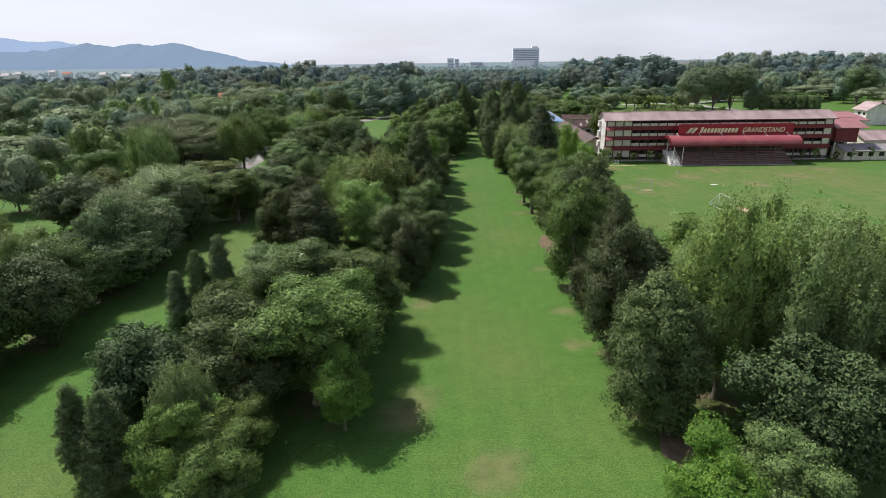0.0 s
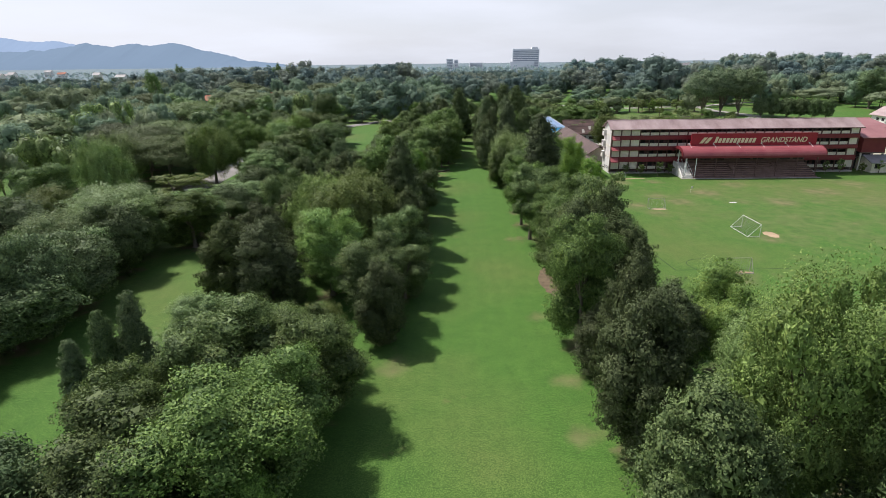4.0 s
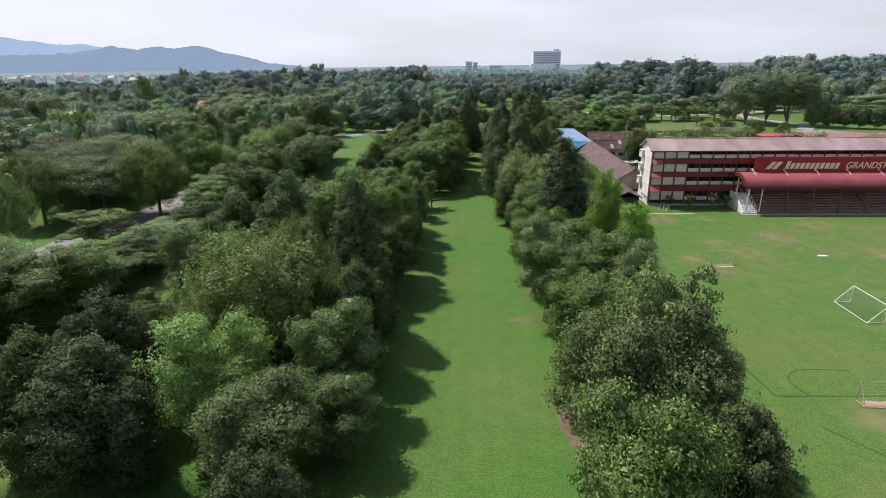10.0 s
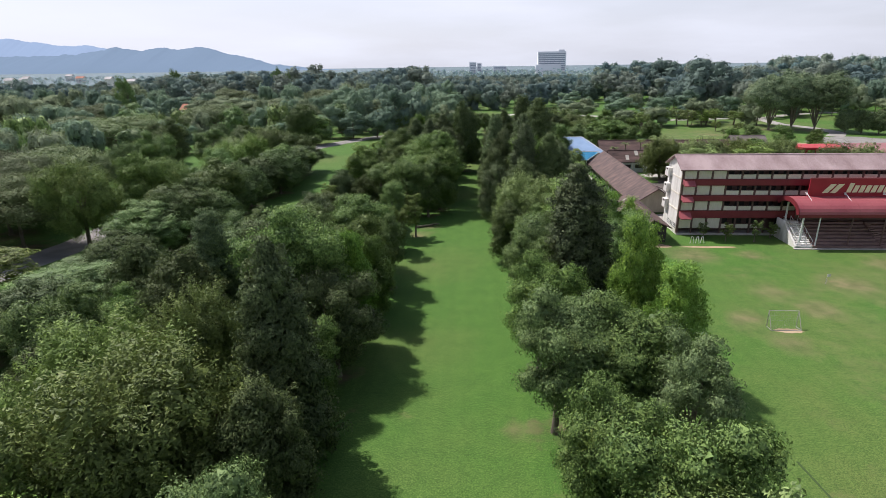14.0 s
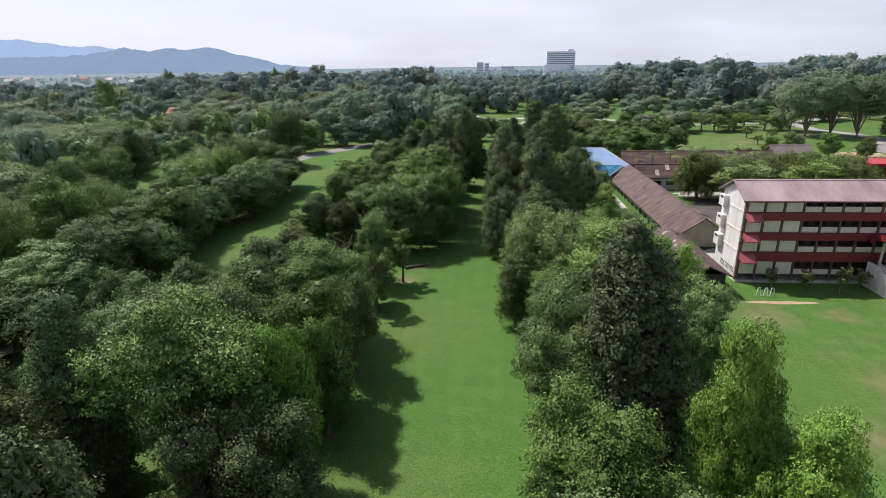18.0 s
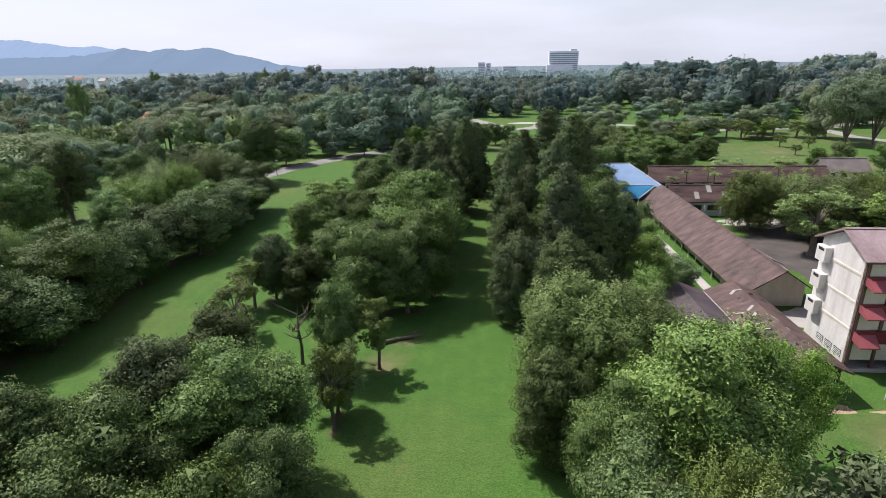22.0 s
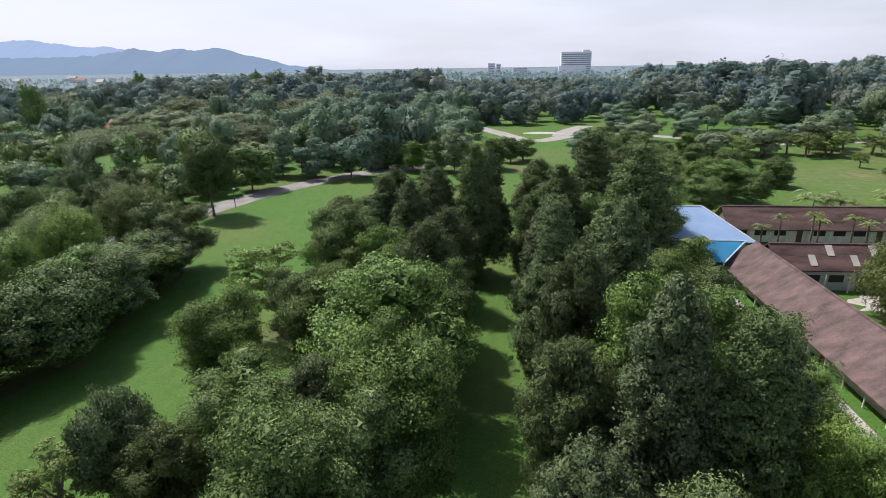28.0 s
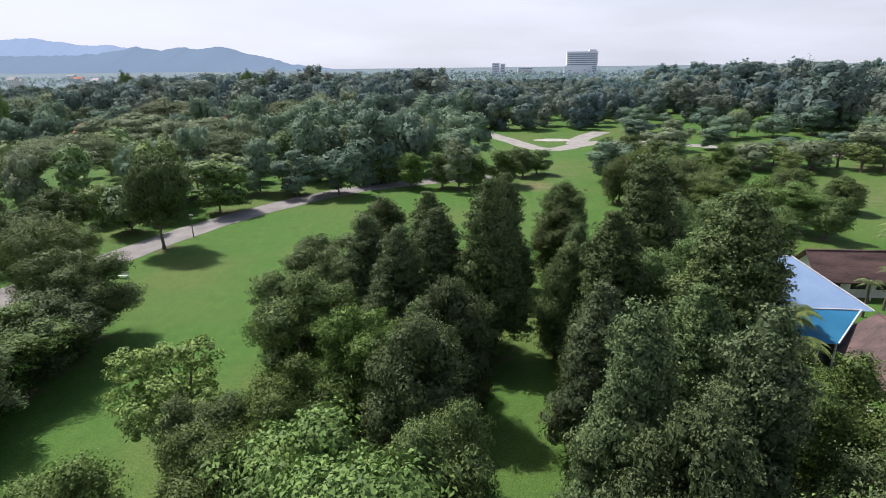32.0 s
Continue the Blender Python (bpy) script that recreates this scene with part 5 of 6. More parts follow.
low_wing("long low classroom wing with stained brown sheet roof", 41.7, 48.3, 167.3, 213.8, "y", over=1.5)
low_wing("low classroom wing with a brown roof and pale skylights", 46.0, 98.0, 210.2, 215.8, "x", 3.4, 5.8, over=0.5, walls=surface("pale_blue_grey_wall", (0.45, 0.48, 0.50), (0.56, 0.59, 0.61), 0.7, 0.5, 8, 0.05),
         lights=[(50.6, 0.7), (53.2, 1.9), (56.0, 0.7), (58.8, 1.9), (62.0, 0.7), (67.0, 1.8)])
low_wing("far classroom wing with a brown roof behind small palms", 48.5, 87.0, 231.6, 237.4, "x", 3.4, 5.7, walls=WHITE)

for k, (x, y, w, l) in enumerate(((47.0, 173.5, 0.8, 4.0), (47.9, 175.5, 0.6, 5.2), (48.6, 178.5, 0.5, 4.2), (47.5, 171.0, 0.5, 2.2))):
    sheet = thing("roof_sheet", "loose pale roofing sheet lying on the brown roof", "roof sheet", (x, y, 5.2 - (x - 44.9) * 0.611 + 0.10), "loose sheets")
    part("sheet", box_bm(-w / 2, w / 2, -l / 2, l / 2, 0, 0.03), PAVING if k % 2 else PINK_SHEET, sheet)
    sheet.rotation_euler = (0, math.atan(0.63), math.radians(14 - 5 * k))


def annex():
    dusky = surface("dusky_roof_sheet", (0.050, 0.036, 0.036), (0.105, 0.078, 0.078), 0.6, 0.8, 7, 0.15, stretch=(0.25, 1, 1))
    a = thing("covered_shed", "open shed with a dusky grey-brown gable roof", "shed")
    part("wall", prism_bm([(29.2, 0), (34.7, 0), (34.7, 2.7), (31.95, 3.75), (29.2, 2.7)], 149.4, 164.6, "y"), CONCRETE, a, "grey rendered wall")
    gable_roof("roof", a, dusky, 29.0, 34.9, 149.2, 164.9, 2.9, 4.0, "y", 0.45, "dusky worn sheet roof")
    part("barge_board", prism_bm([(28.7, 2.62), (31.95, 3.86), (35.2, 2.62), (35.2, 2.80), (31.95, 4.04), (28.7, 2.80)], 148.66, 148.74, "y"), PAVING, a, "pale barge board")
    for k in range(5):
        part("panel_joint", box_bm(29.6 + k * 1.05, 29.66 + k * 1.05, 149.36, 149.398, 0.1, 2.6), BROWN, a)
    b = thing("covered_shed", "low shed with a patched dark brown sheet roof", "shed")
    # near-black box fills the space under this roof
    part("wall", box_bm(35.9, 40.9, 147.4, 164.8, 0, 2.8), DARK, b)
    r = gable_roof("roof", b, BROWN_SHEET, 35.9, 41.0, 147.2, 164.9, 3.0, 4.1, "y", 0.55, "dark brown patched sheet roof")
    part("gutter", box_bm(35.22, 35.34, 147.0, 165.2, 2.62, 2.76), STEEL, b)
    rng = random.Random(4)
    for k in range(16):
        x = rng.uniform(36.0, 41.0)
        y = rng.uniform(148.5, 164)
        z = 4.1 - abs(x - 38.45) * 0.431 + 0.03
        p = part("loose_sheet", box_bm(-rng.uniform(0.15, 0.6), rng.uniform(0.15, 0.6), -0.14, 0.14, 0, 0.04), PAVING if k % 3 else dusky, r, "broken roof scrap")
        p.matrix_basis = pose(x, y, z, 0, 23 if x > 38.45 else -23, rng.uniform(-50, 50))


annex()


def blue_hall():
    b = thing("assembly_hall", "hall with a pale blue hipped roof and a bright blue lean-to", "building")
    part("wall", box_bm(32.0, 45.2, 218.6, 230.6, 0, 4.35), CREAM, b)
    bm = bmesh.new()
    eave = [bm.verts.new(p) for p in ((31.0, 217.6, 4.3), (46.2, 217.6, 4.3), (46.2, 231.6, 4.3), (31.0, 231.6, 4.3))]
    ridge_v = [bm.verts.new(p) for p in ((34.6, 224.6, 8.0), (40.4, 224.6, 8.0))]
    for f in ((eave[0], eave[1], ridge_v[1], ridge_v[0]), (eave[1], eave[2], ridge_v[1]), (eave[2], eave[3], ridge_v[0], ridge_v[1]), (eave[3], eave[0], ridge_v[0]), (eave[3], eave[2], eave[1], eave[0])):
        bm.faces.new(f)
    r = part("roof", bm, BLUE_SHEET, b, "pale blue sheet-metal hipped roof")
    for p, q in (((40.4, 224.6, 8.03), (46.2, 217.6, 4.33)), ((40.4, 224.6, 8.03), (46.2, 231.6, 4.33)), ((34.6, 224.6, 8.03), (31.0, 217.6, 4.33)), ((34.6, 224.6, 8.03), (40.4, 224.6, 8.03))):
        vs, fs = tube([p, q], [0.10, 0.10], 6)
        shared("hip_cap", mesh_of("hip_cap", vs, fs, STEEL, True), r, Matrix(), "white hip capping")
    bm = bmesh.new()
    top = [bm.verts.new(p) for p in ((33.0, 216.8, 4.75), (44.3, 216.8, 4.75), (39.9, 212.3, 3.0), (33.0, 212.3, 3.0))]
    f = bm.faces.new(top)
    bmesh.ops.solidify(bm, geom=[f], thickness=0.14)
    lean = part("lean_to_roof", bm, CYAN_SHEET, b, "bright blue sheet lean-to roof")
    for p, q in (((44.3, 216.8, 4.80), (39.9, 212.3, 3.05)), ((33.0, 216.8, 4.80), (44.3, 216.8, 4.80))):
        vs, fs = tube([p, q], [0.09, 0.09], 6)
        shared("flashing", mesh_of("flashing", vs, fs, STEEL, True), lean, Matrix(), "white flashing")
    # near-black box put in for the shade of the open side
    part("lean_to_wall", box_bm(33.6, 40.4, 213.4, 216.7, 0, 2.9), DARK, b, "near-black box painting the shade under the open lean-to")
    for k in range(5):
        part("post", box_bm(33.4 + k * 1.6, 33.55 + k * 1.6, 212.5, 212.65, 0, 2.95), WHITE, b)
    return b


blue_hall()


def plain_house(name, label, x0, x1, y0, y1, eave, top, axis, walls, roof, category="building"):
    b = thing(name, label, category)
    mid = ((y0 + y1) if axis == "x" else (x0 + x1)) / 2
    lo, hi = (y0, y1) if axis == "x" else (x0, x1)
    a, c = (x0, x1) if axis == "x" else (y0, y1)
    part("wall", prism_bm([(lo, 0), (hi, 0), (hi, eave), (mid, top - 0.3), (lo, eave)], a, c, axis), walls, b)
    gable_roof("roof", b, roof, x0, x1, y0, y1, eave, top, axis, 0.8)
    pane = shared_box("window", 1.4 if axis == "x" else 0.05, 0.05 if axis == "x" else 1.4, 1.1, DARK, 0)
    for i in range(int((c - a) // 3)):
        u = a + 1.5 + 3 * i
        for z in ((1.1,) if eave < 5 else (1.1, 4.0)):
            shared("window", pane, b, at(u, y0 - 0.03, z) if axis == "x" else at(x0 - 0.03, u, z))
    return b


plain_house("sports_hall", "large hall with a broad dull red sheet roof", 99.0, 150.0, 196.0, 218.0, 6.2, 8.2, "x", CREAM, DULL_SHEET, "hall")


def east_hall():
    """A raised hall: a red upper storey on posts; a near-black box paints the shade of its open ground floor."""
    b = thing("east_hall", "red hall with a red sheet roof, raised on posts", "hall")
    part("wall", box_bm(110.6, 116.8, 153.0, 166.0, 4.9, 8.9, 0.03), RED, b)
    # near-black box added for the shade between the posts
    part("painted_shade_box", box_bm(111.2, 116.2, 156.0, 165.6, 0, 4.88), DARK, b)
    for x in (110.85, 113.7, 116.55):
        for y in (153.3, 159.0):
            part("post", box_bm(x - 0.17, x + 0.17, y - 0.17, y + 0.17, 0, 4.9, 0.02), CREAM, b)
    part("floor_beam", box_bm(110.5, 116.9, 152.9, 153.15, 4.6, 4.95, 0.01), BROWN, b)
    gable_roof("roof", b, DULL_SHEET, 110.2, 118.4, 152.6, 166.4, 9.0, 11.0, "x", 0.6)


east_hall()
plain_house("canteen", "low shed with a grey sheet roof beside the field", 112.0, 150.0, 150.0, 156.0, 3.0, 4.2, "x", CREAM, GREYSHEET, "shed")
plain_house("workshop", "low building with a dull brown roof and red awning", 126.0, 160.0, 162.0, 172.0, 4.2, 6.2, "x", CREAM, PINK_SHEET, "shed")
plain_house("house", "white two-storey house with a brown tiled roof", 176.0, 186.0, 232.0, 240.0, 6.5, 9.4, "y", WHITE, PINK_SHEET, "house")
plain_house("house", "long white house with a faded brown roof", 190.0, 222.0, 236.0, 248.0, 6.0, 9.5, "x", WHITE, PINK_SHEET, "house")
plain_house("house", "white house with an orange tiled roof", 215.0, 240.0, 262.0, 274.0, 5.5, 8.8, "x", WHITE, TILE, "house")
plain_house("pavilion", "small building with a grey hipped sheet roof", 94.0, 104.0, 244.0, 250.0, 3.0, 5.4, "x", CREAM, surface("grey_brown_roof_sheet", (0.15, 0.125, 0.115), (0.25, 0.21, 0.19), 0.7, 0.5, 7, 0.1), "building")


def red_gate():
    b = thing("gate_pavilion", "bright red open pavilion with a flat red roof", "pavilion", (3.5, 0, 0))
    paint = surface("bright_red_paint", (0.36, 0.022, 0.025), (0.46, 0.04, 0.04), 0.5, 1, 8, 0)
    for x in (86.0, 88.5, 91.5, 94.0):
        for y in (196.5, 200.5):
            part("post", box_bm(x - 0.2, x + 0.2, y - 0.2, y + 0.2, 0, 8.2, 0.03), paint, b)
    part("roof", box_bm(84.6, 95.4, 195.2, 201.8, 8.2, 8.8, 0.05), paint, b)
    part("beam", box_bm(85.8, 94.2, 196.3, 196.7, 5.2, 6.6, 0.03), paint, b)
    part("base_wall", box_bm(86.0, 94.0, 196.8, 200.2, 0, 3.5), paint, b)


red_gate()


def tower(name, label, x0, x1, y, z1, floors, mat_wall=HOTEL, depth=18, step=None):
    b = thing(name, label, "tower block")
    part("wall", box_bm(x0, x1, y, y + depth, 0, z1), mat_wall, b)
    for k in range(floors):
        z = z1 * (0.22 + 0.74 * k / floors)
        part("window_band", box_bm(x0 + 2, x1 - 2, y - 0.6, y - 0.02, z, z + z1 * 0.74 / floors * 0.5), GLASSY, b)
    if step:
        part("lift_head", box_bm(x1 - (x1 - x0) * 0.28, x1 - 4, y + 2, y + depth - 2, z1, z1 + step), mat_wall, b)
    return b


hotel = tower("hotel", "pale slab hotel tower with dark window bands on the horizon", 160, 228, 1480, 54, 9, step=4)
part("wing", box_bm(154, 215, 1470, 1479, 0, 24), HOTEL, hotel, "lower pale front wing")
tower("apartment_tower", "white apartment tower far away on the plain", 52, 86, 1500, 22, 5)
tower("apartment_tower", "pale distant tower block on the plain", -8, 10, 1560, 32, 6)
tower("apartment_tower", "pale distant tower block on the plain", 12, 24, 1580, 30, 6)
town = random.Random(12)
for k in range(16):
    y = town.uniform(900, 1700)
    x = town.uniform(-0.95, -0.55) * y if k < 7 else town.uniform(0.38, 0.9) * y
    w = town.uniform(9, 22)
    h = town.uniform(9, 15)
    plain_house("house", "distant pale house on the plain beyond the wood", x, x + w, y, y + 10, h, h + 3.5, "x", WHITE, GREYSHEET if k % 8 else TILE, "house")
for x, y in ((-150, 352), (-216, 420), (-118, 380), (-62, 402), (-250, 470)):
    plain_house("house", "house among the trees with an orange tiled roof", x, x + 11, y, y + 8, 8.0, 10.4, "x", WHITE, TILE if x != -62 else PAVING, "house")

# ---- playing field ----


def net(corners, parent, step=0.3, thin=0.02):
    """Strings between two opposite edges of a four-cornered sheet, both ways."""
    a, b, c, d = (Vector(p) for p in corners)
    verts, faces = [], []
    for p0, p1, q0, q1 in ((a, b, d, c), (a, d, b, c)):
        n = max(2, int((p1 - p0).length / step))
        for i in range(n + 1):
            s, e = p0.lerp(p1, i / n), q0.lerp(q1, i / n)
            v, f = tube([s, e], [thin / 2, thin / 2], 3)
            faces += [tuple(k + len(verts) for k in q) for q in f]
            verts += v
    return shared("net", mesh_of("net", verts, faces, NET), parent, Matrix(), "thin pale net")


def goal(label, width, height, depth, m, metal):
    """A goal frame open to -y: posts, crossbar, back stays, ground bar and net."""
    g = thing("football_goal", label, "goal", group="goals on the field")
    g.matrix_basis = m
    w = width / 2
    r = 0.042 if width < 5 else 0.042
    for s in (-1, 1):
        for name, pts in (("post", [(s * w, 0, 0), (s * w, 0, height)]), ("stay", [(s * w, 0, height), (s * w, depth, 0.05)]), ("ground_bar", [(s * w, 0, 0.05), (s * w, depth, 0.05)])):
            vs, fs = tube(pts, [r, r], 7)
            shared(name, mesh_of(name, vs, fs, metal, True), g, Matrix())
    for name, pts in (("crossbar", [(-w, 0, height), (w, 0, height)]), ("back_bar", [(-w, depth, 0.05), (w, depth, 0.05)])):
        vs, fs = tube(pts, [r, r], 7)
        shared(name, mesh_of(name, vs, fs, metal, True), g, Matrix())
    net([(-w, 0, height), (w, 0, height), (w, depth, 0.05), (-w, depth, 0.05)], g, 0.25, 0.010 if width < 5 else 0.018)
    return g


goal("small weathered five-a-side goal on a worn goal mouth", 3.3, 2.0, 1.1, pose(44.0, 116.1, 0, 0, 0, 180), OLD_STEEL)
goal("small white five-a-side goal with a dark net on the grass", 3.5, 2.0, 1.1, pose(43.1, 80.4, 0, 0, 0, 180), OLD_STEEL)
goal("large white goal standing askew on the field", 6.1, 2.2, 1.95, pose(54.6, 99.2, 0, 0, 0, 90), STEEL)
goal("small weathered goal far across the field", 2.9, 2.0, 1.1, pose(107.0, 122.0, 0, 0, 0, 60), OLD_STEEL)


def patch(name, label, x, y, rx, ry, material, seed, z=0.012):
    """A worn flat patch with a ragged outline."""
    rng = random.Random(seed)
    bm = bmesh.new()
    vs = [bm.verts.new((x + rx * math.cos(a) * rng.uniform(0.7, 1.15), y + ry * math.sin(a) * rng.uniform(0.7, 1.15), z + ground_height(x, y) * 1.05)) for a in np.linspace(0, 2 * math.pi, 22)[:-1]]
    bm.faces.new(vs)
    me = bpy.data.meshes.new(name)
    bm.to_mesh(me)
    bm.free()
    me.materials.append(material)
    tagged(new(name, me), label, "bare ground", kind="structure")


patch("ground_patch", "bare sandy goal mouth", 44.3, 115.0, 1.6, 0.7, SAND, 1)
patch("ground_patch_2", "bare sandy goal mouth", 43.1, 79.8, 1.9, 0.6, SAND, 2)
patch("ground_patch_3", "bare sandy patch by the large goal", 57.4, 97.6, 1.2, 1.8, SAND, 3)
patch("ground_patch_4", "bare sandy ground by the school corner", 38.0, 145.5, 3.6, 1.2, SAND, 4)
patch("ground_patch_5", "worn earth path by the school", 47.0, 145.0, 4.5, 0.5, SAND, 5)
patch("ground_patch_6", "brown leaf litter at the edge of the trees", 15.4, 76.6, 1.3, 5.4, LITTER, 6)
patch("ground_patch_7", "brown leaf litter at the edge of the trees", 17.0, 27.0, 1.2, 3.2, LITTER, 7)
patch("ground_patch_8", "pale paved yard behind the school", 49.0, 163.8, 8.0, 3.0, PAVING, 8)
patch("ground_patch_9", "dark tarmac yard between the wings, tree shade in its colour", 60.5, 186.0, 9.5, 20.0, YARD, 9, 0.008)
patch("ground_patch_10", "pale paved court by the wing", 60.0, 205.5, 7.0, 4.0, PAVING, 10, 0.02)
patch("ground_patch_11", "bare earth beside the car park", 128.0, 262.0, 9.0, 5.0, SAND, 11)
patch("ground_patch_12", "grey car park", 150.0, 272.0, 18.0, 12.0, ASPHALT, 12, 0.02)
patch("ground_patch_13", "pale sandy bunker", 30.0, 388.0, 9.0, 5.0, PAVING, 13, 0.03)
ribbon("pavement", "pale concrete path along the classroom wing", "path", [(38.9, 166.5), (38.9, 190.0), (38.9, 209.0)], 1.4, PAVING, 0.05)
ribbon("pitch_line", "dark worn pitch line", "line", [(33.4, 93.0), (33.9, 87.0), (34.5, 80.9)], 0.16, WORN_LINE, 0.012)
ribbon("pitch_line_2", "dark worn pitch line", "line", [(34.5, 80.9), (41.5, 81.1), (51.0, 81.3)], 0.14, WORN_LINE, 0.014)
ribbon("pitch_line_3", "dark worn pitch arc", "line", [(37.6, 81.0), (37.1, 83.5), (38.4, 85.2), (40.8, 85.7), (44.0, 85.5)], 0.14, WORN_LINE, 0.016)
ribbon("pitch_line_4", "dark worn pitch line", "line", [(36.0, 76.4), (39.0, 72.6), (43.5, 67.2)], 0.14, WORN_LINE, 0.012)


def small_things():
    b = thing("white_board", "small white board lying on the grass", "board", (61.6, 119.8, 0))
    part("panel", box_bm(-0.7, 0.7, -0.28, 0.28, 0.0, 0.06, 0.01), STEEL, b)
    f = thing("marker_flag", "thin white marker flag on the field", "flag", (56.7, 129.4, 0))
    vs, fs = tube([(0, 0, 0), (0, 0, 1.4)], [0.03, 0.025], 6)
    shared("pole", mesh_of("pole", vs, fs, STEEL, True), f, Matrix())
    part("cloth", box_bm(0.02, 0.42, -0.01, 0.01, 1.05, 1.38), STEEL, f)
    for k, x in enumerate((44.6, 45.5, 46.3)):
        h = thing("hurdle", "small white metal practice frame on the grass", "frame", (x + 0.6, 147.0, 0), "practice frames")
        for s in (-0.3, 0.3):
            vs, fs = tube([(s, 0, 0), (s * 0.4, 0.1, 1.1)], [0.05, 0.05], 6)
            shared("leg", mesh_of("leg", vs, fs, STEEL, True), h, Matrix())
        vs, fs = tube([(-0.12, 0.1, 1.1), (0.12, 0.1, 1.1)], [0.05, 0.05], 6)
        shared("bar", mesh_of("bar", vs, fs, STEEL, True), h, Matrix())
    log = thing("fallen_log", "bare fallen log on the grass", "log", (-2.3, 155.3, 0))
    vs, fs = tube([(0, 0, 0.22), (1.4, 0.9, 0.2), (2.6, 1.3, 0.24), (4.0, 2.0, 0.3)], [0.24, 0.2, 0.17, 0.08], 8)
    shared("trunk", mesh_of("trunk", vs, fs, BARK, True), log, Matrix())
    for s in (1, -1):
        vs, fs = tube([(2.4, 1.25, 0.25), (3.2, 1.3 + 0.7 * s, 0.6), (3.9, 1.5 + 1.0 * s, 0.9)], [0.09, 0.06, 0.03], 6)
        shared("branch", mesh_of("branch", vs, fs, BARK, True), log, Matrix())
    pole = thing("lamp_post", "thin dark post beside the park road", "post", (-50.2, 252.2, 0))
    vs, fs = tube([(0, 0, 0), (0, 0, 4.2)], [0.10, 0.07], 7)
    shared("pole", mesh_of("pole", vs, fs, BARK, True), pole, Matrix())
    part("lamp_head", box_bm(-0.12, 0.5, -0.1, 0.1, 4.15, 4.3, 0.02), STEEL, pole)
    seat = thing("bench", "small white bench on the grass", "bench", (-49.8, 231.5, 0))
    part("seat", box_bm(-0.8, 0.8, -0.22, 0.22, 0.40, 0.46, 0.01), STEEL, seat)
    part("backrest", box_bm(-0.8, 0.8, 0.2, 0.25, 0.55, 0.95, 0.01), STEEL, seat)
    for x in (-0.7, 0.6):
        part("leg", box_bm(x, x + 0.1, -0.2, 0.2, 0, 0.4), STEEL, seat)


small_things()


def bare_tree(label, x, y, h, seed, leafy=0):
    rng = random.Random(seed)
    t = thing("bare_tree", label, "tree", (x, y, 0))
    verts, faces = tube([(0, 0, -0.1), (0.1, 0, h * 0.3), (-0.1, 0.1, h * 0.6), (0.1, 0, h)], [0.22, 0.16, 0.11, 0.03], 8)
    shared("trunk", mesh_of("trunk", verts, faces, BARK, True), t, Matrix())
    for k in range(12):
        z = h * rng.uniform(0.3, 0.85)
        a, r = rng.uniform(0, 6.28), h * rng.uniform(0.2, 0.36)
        mid = (r * 0.5 * math.cos(a), r * 0.5 * math.sin(a), z + r * 0.25)
        end = (r * math.cos(a + 0.3), r * math.sin(a + 0.3), z + r * 0.75)
        v, f = tube([(0, 0, z), mid, end], [0.08, 0.05, 0.015], 5)
        for j in range(2):
            v2, f2 = tube([mid, (mid[0] + rng.uniform(-0.8, 0.8), mid[1] + rng.uniform(-0.8, 0.8), mid[2] + rng.uniform(0.3, 1.0))], [0.04, 0.01], 4)
            f += [tuple(i + len(v) for i in q) for q in f2]
            v += v2
        shared("branch", mesh_of("branch", v, f, BARK, True), t, Matrix())
    return t


bare_tree("nearly leafless tree with twisted dark branches", -10.1, 150.6, 6.8, 3)
bare_tree("leafless forked tree by the road", -67.0, 226.0, 7.0, 4)


def palm(label, x, y, h, spread, fronds=16, seed=1):
    """A palm: ringed trunk, arching fronds of many leaflets."""
    rng, g = random.Random(seed), np.random.default_rng(seed)
    t = thing("palm", label, "palm", (x, y, 0))
    vs, fs = tube([(0, 0, -0.1), (0.05, 0, h * 0.5), (0, 0, h)], [0.2, 0.15, 0.12], 8)
    shared("trunk", mesh_of("trunk", vs, fs, BARK, True), t, Matrix())
    tri = []
    for k in range(fronds):
        a = 6.28 * k / fronds + rng.uniform(-0.15, 0.15)
        lift = rng.uniform(0.1, 1.0)
        out = np.array([math.cos(a), math.sin(a), 0])
        side = np.array([-math.sin(a), math.cos(a), 0])
        for i in range(14):
            s = (i + 1) / 14
            c = out * spread * s + np.array([0, 0, h + spread * (lift * 1.7 * s - (0.45 + lift * 1.15) * s * s)])
            w = spread * 0.26 * math.sin(math.pi * min(1, 0.15 + 0.85 * s)) + 0.05
            for sg in (-1, 1):
                tri.append([c - out * 0.09 * spread / 2, c + out * 0.09 * spread / 2, c + side * sg * w + out * 0.12 * spread - np.array([0, 0, w * 0.45])])
    tri = np.array(tri)
    shared("crown", leaf_mesh("crown_palm", tri, LEAF["palm"], leaf_normals(tri, [(0, 0, h - spread * 0.5, spread, spread)], 0.3)), t, Matrix())
    return t


for k in range(12):
    palm("small palm with arching fronds before the classroom wing", 50.5 + k * 3.3 + (k % 3) * 0.5, 225.5 + (k % 2) * 2.2, 4.4 + (k * 7 % 5) * 0.5, 1.6, 14, k)
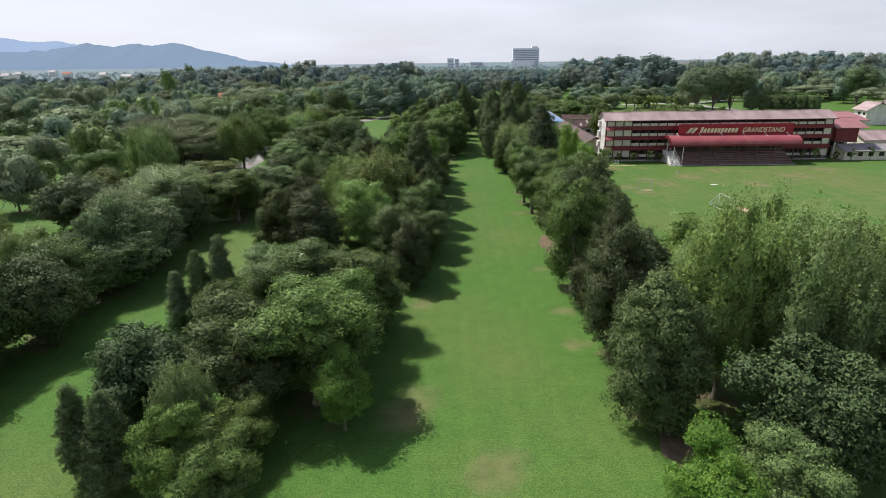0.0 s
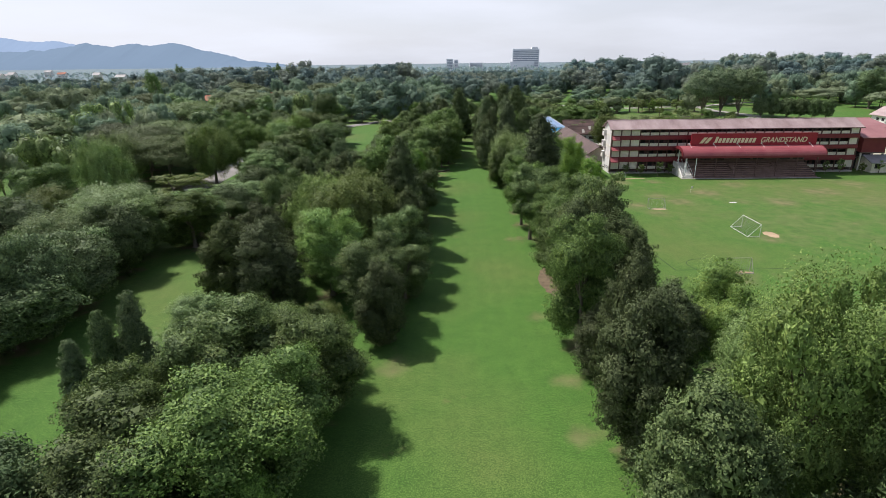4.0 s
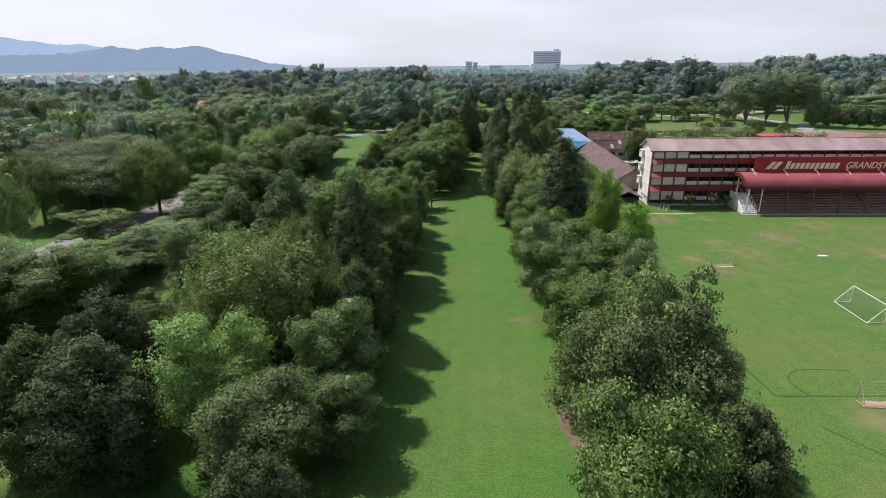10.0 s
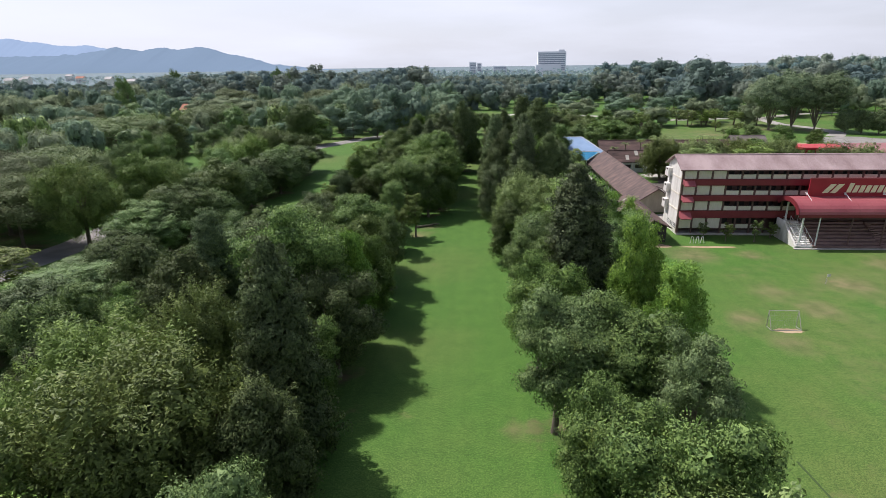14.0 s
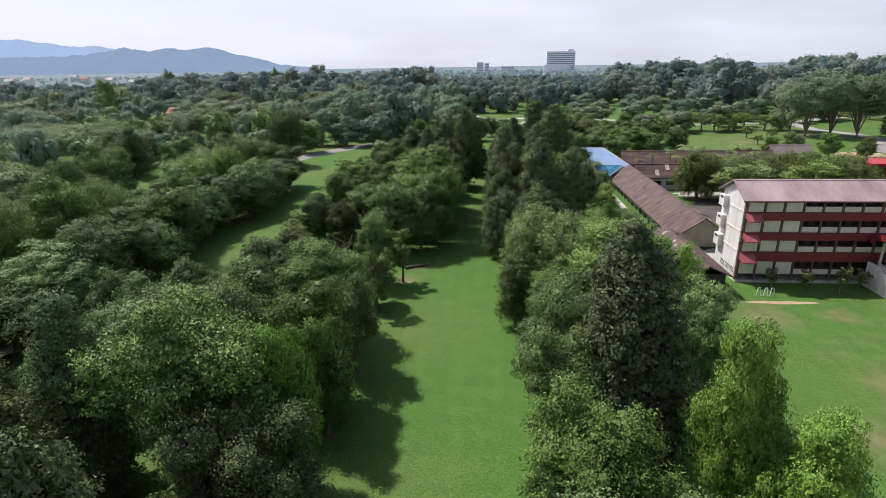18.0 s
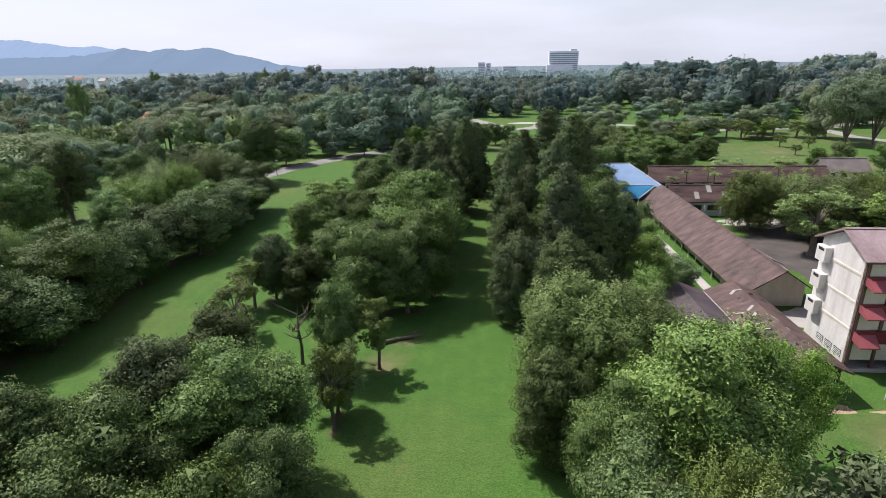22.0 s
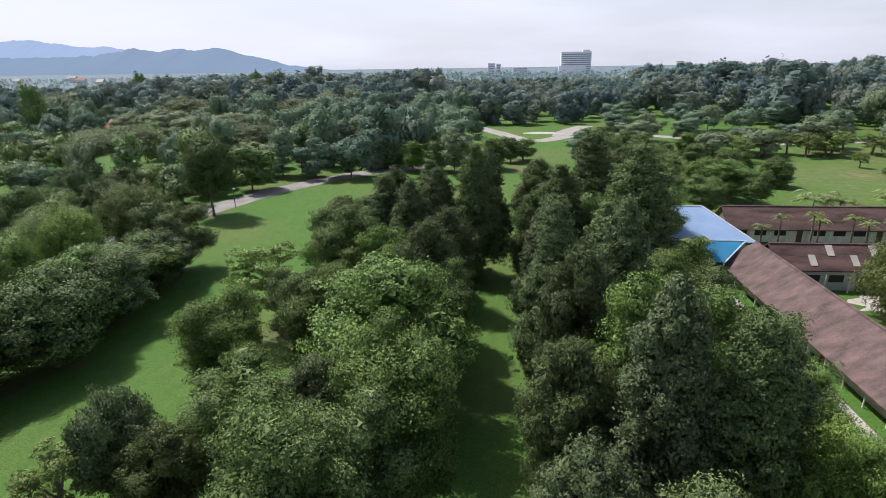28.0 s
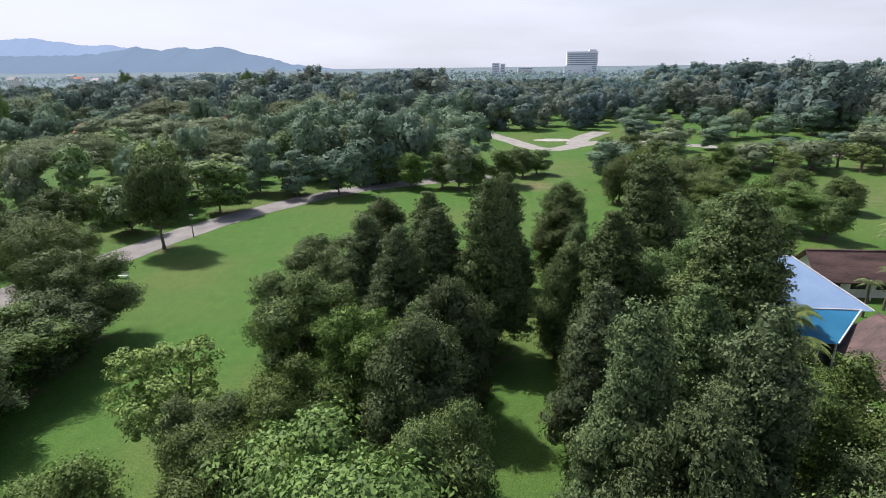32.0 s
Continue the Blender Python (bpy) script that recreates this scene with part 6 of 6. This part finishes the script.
for k, (x, y, h, s) in enumerate(((-106, 308, 11, 4.2), (-112, 316, 10, 4.0), (-62, 288, 8.5, 3.6), (-57, 291, 7.5, 3.4), (-49, 294, 6, 3.2), (36, 214, 5, 2.6), (34.5, 209, 4, 2.4), (72, 251, 3, 4.2), (76, 249, 3, 4.0), (88, 252, 3, 4.4))):
    palm("feathery palm with long arching fronds", x, y, h, s, 22, 30 + k)

# ---- trees round the school and on the lawns ----
for k, (x, y) in enumerate(((48.2, 150.0), (51.2, 148.2), (55.8, 148.0), (59.4, 150.0), (99.8, 149.4), (103.6, 149.4), (109.0, 149.0), (114.0, 149.8), (119.5, 150.0), (125.5, 150.2))):
    plant("open", x, y, 3.0 + (k % 3) * 0.5, 2.0 + (k % 2) * 0.3, group="young trees before the school")
olive = random.Random(8)
for x, y, h, w in ((56.5, 201, 11, 12), (60, 187, 11, 12.5), (66, 195, 11.5, 12), (72, 186, 11.5, 12), (74, 199, 11, 12), (81, 191, 12, 12.5), (82, 203, 11, 11), (66, 206, 9.5, 10), (92, 187, 11.5, 11), (101, 190, 11, 11), (110, 187, 11, 11), (119, 189, 10.5, 11), (90, 177, 9.5, 10), (78, 178, 10, 10), (98, 202, 10, 11)):
    plant("feather" if olive.random() < 0.7 else "open" if w > 11.5 else "broad", x, y, h, w, near=x < 90, group="trees behind the school")
for x, y in ((83, 313), (86.5, 323), (90, 328), (95, 323), (97.5, 329), (104, 328), (107, 322), (113.5, 323), (117, 326), (123, 331), (130, 327)):
    plant("open", x, y, olive.uniform(7.5, 9), olive.uniform(8, 10.5), near=False, group="lawn trees")
for x, y in ((136.3, 307.5), (145.3, 307), (153, 303), (240, 330)):
    plant("vase", x, y, olive.uniform(22, 25), olive.uniform(19, 22), group="tall lawn trees")
for k in range(6):
    plant("bush", 160 + k * 5.0, 294 - k * 2.4, 10.5, 8.5, near=False, group="clipped dark hedge trees")
for x, y, h in ((112, 303, 5), (120, 300, 4.5), (108, 285, 4), (99, 257, 7), (106, 259, 8), (63, 257, 8), (57, 268, 9), (116, 256, 8), (124, 252, 7), (62, 272, 10), (52, 262, 9)):
    plant("broad" if h > 6 else "open", x, y, h, h * 0.9, near=False, group="lawn trees")
fill(("broad", "feather", "spray", "broad", "dome"), 33, 54, 246, 326, 110, (8, 11), (7.5, 11), 0.42, seed=40)
fill(("broad", "bush", "spray", "dome", "broad"), 34, 78, 268, 330, 60, (7, 10), (6.5, 9.5), 0.50, seed=43)
fill(("broad", "spray"), 54, 66, 262, 284, 20, (8, 10), (7, 9), 0.42, seed=41)
for x, y in ((-16, 296), (-8, 297), (0, 298), (8, 300), (13, 312), (17, 316), (-24, 300), (44, 330), (50, 322), (40, 340)):
    plant("broad", x, y, olive.uniform(7, 10), olive.uniform(8, 10), near=False, group="trees by the far drive")
for x, y, w in ((-34, 316, 18), (-92, 345, 24), (-84, 162, 20), (-96, 170, 20)):
    plant("umbrella", x, y, olive.uniform(12, 14), w, group="spreading trees")

lay_ground()
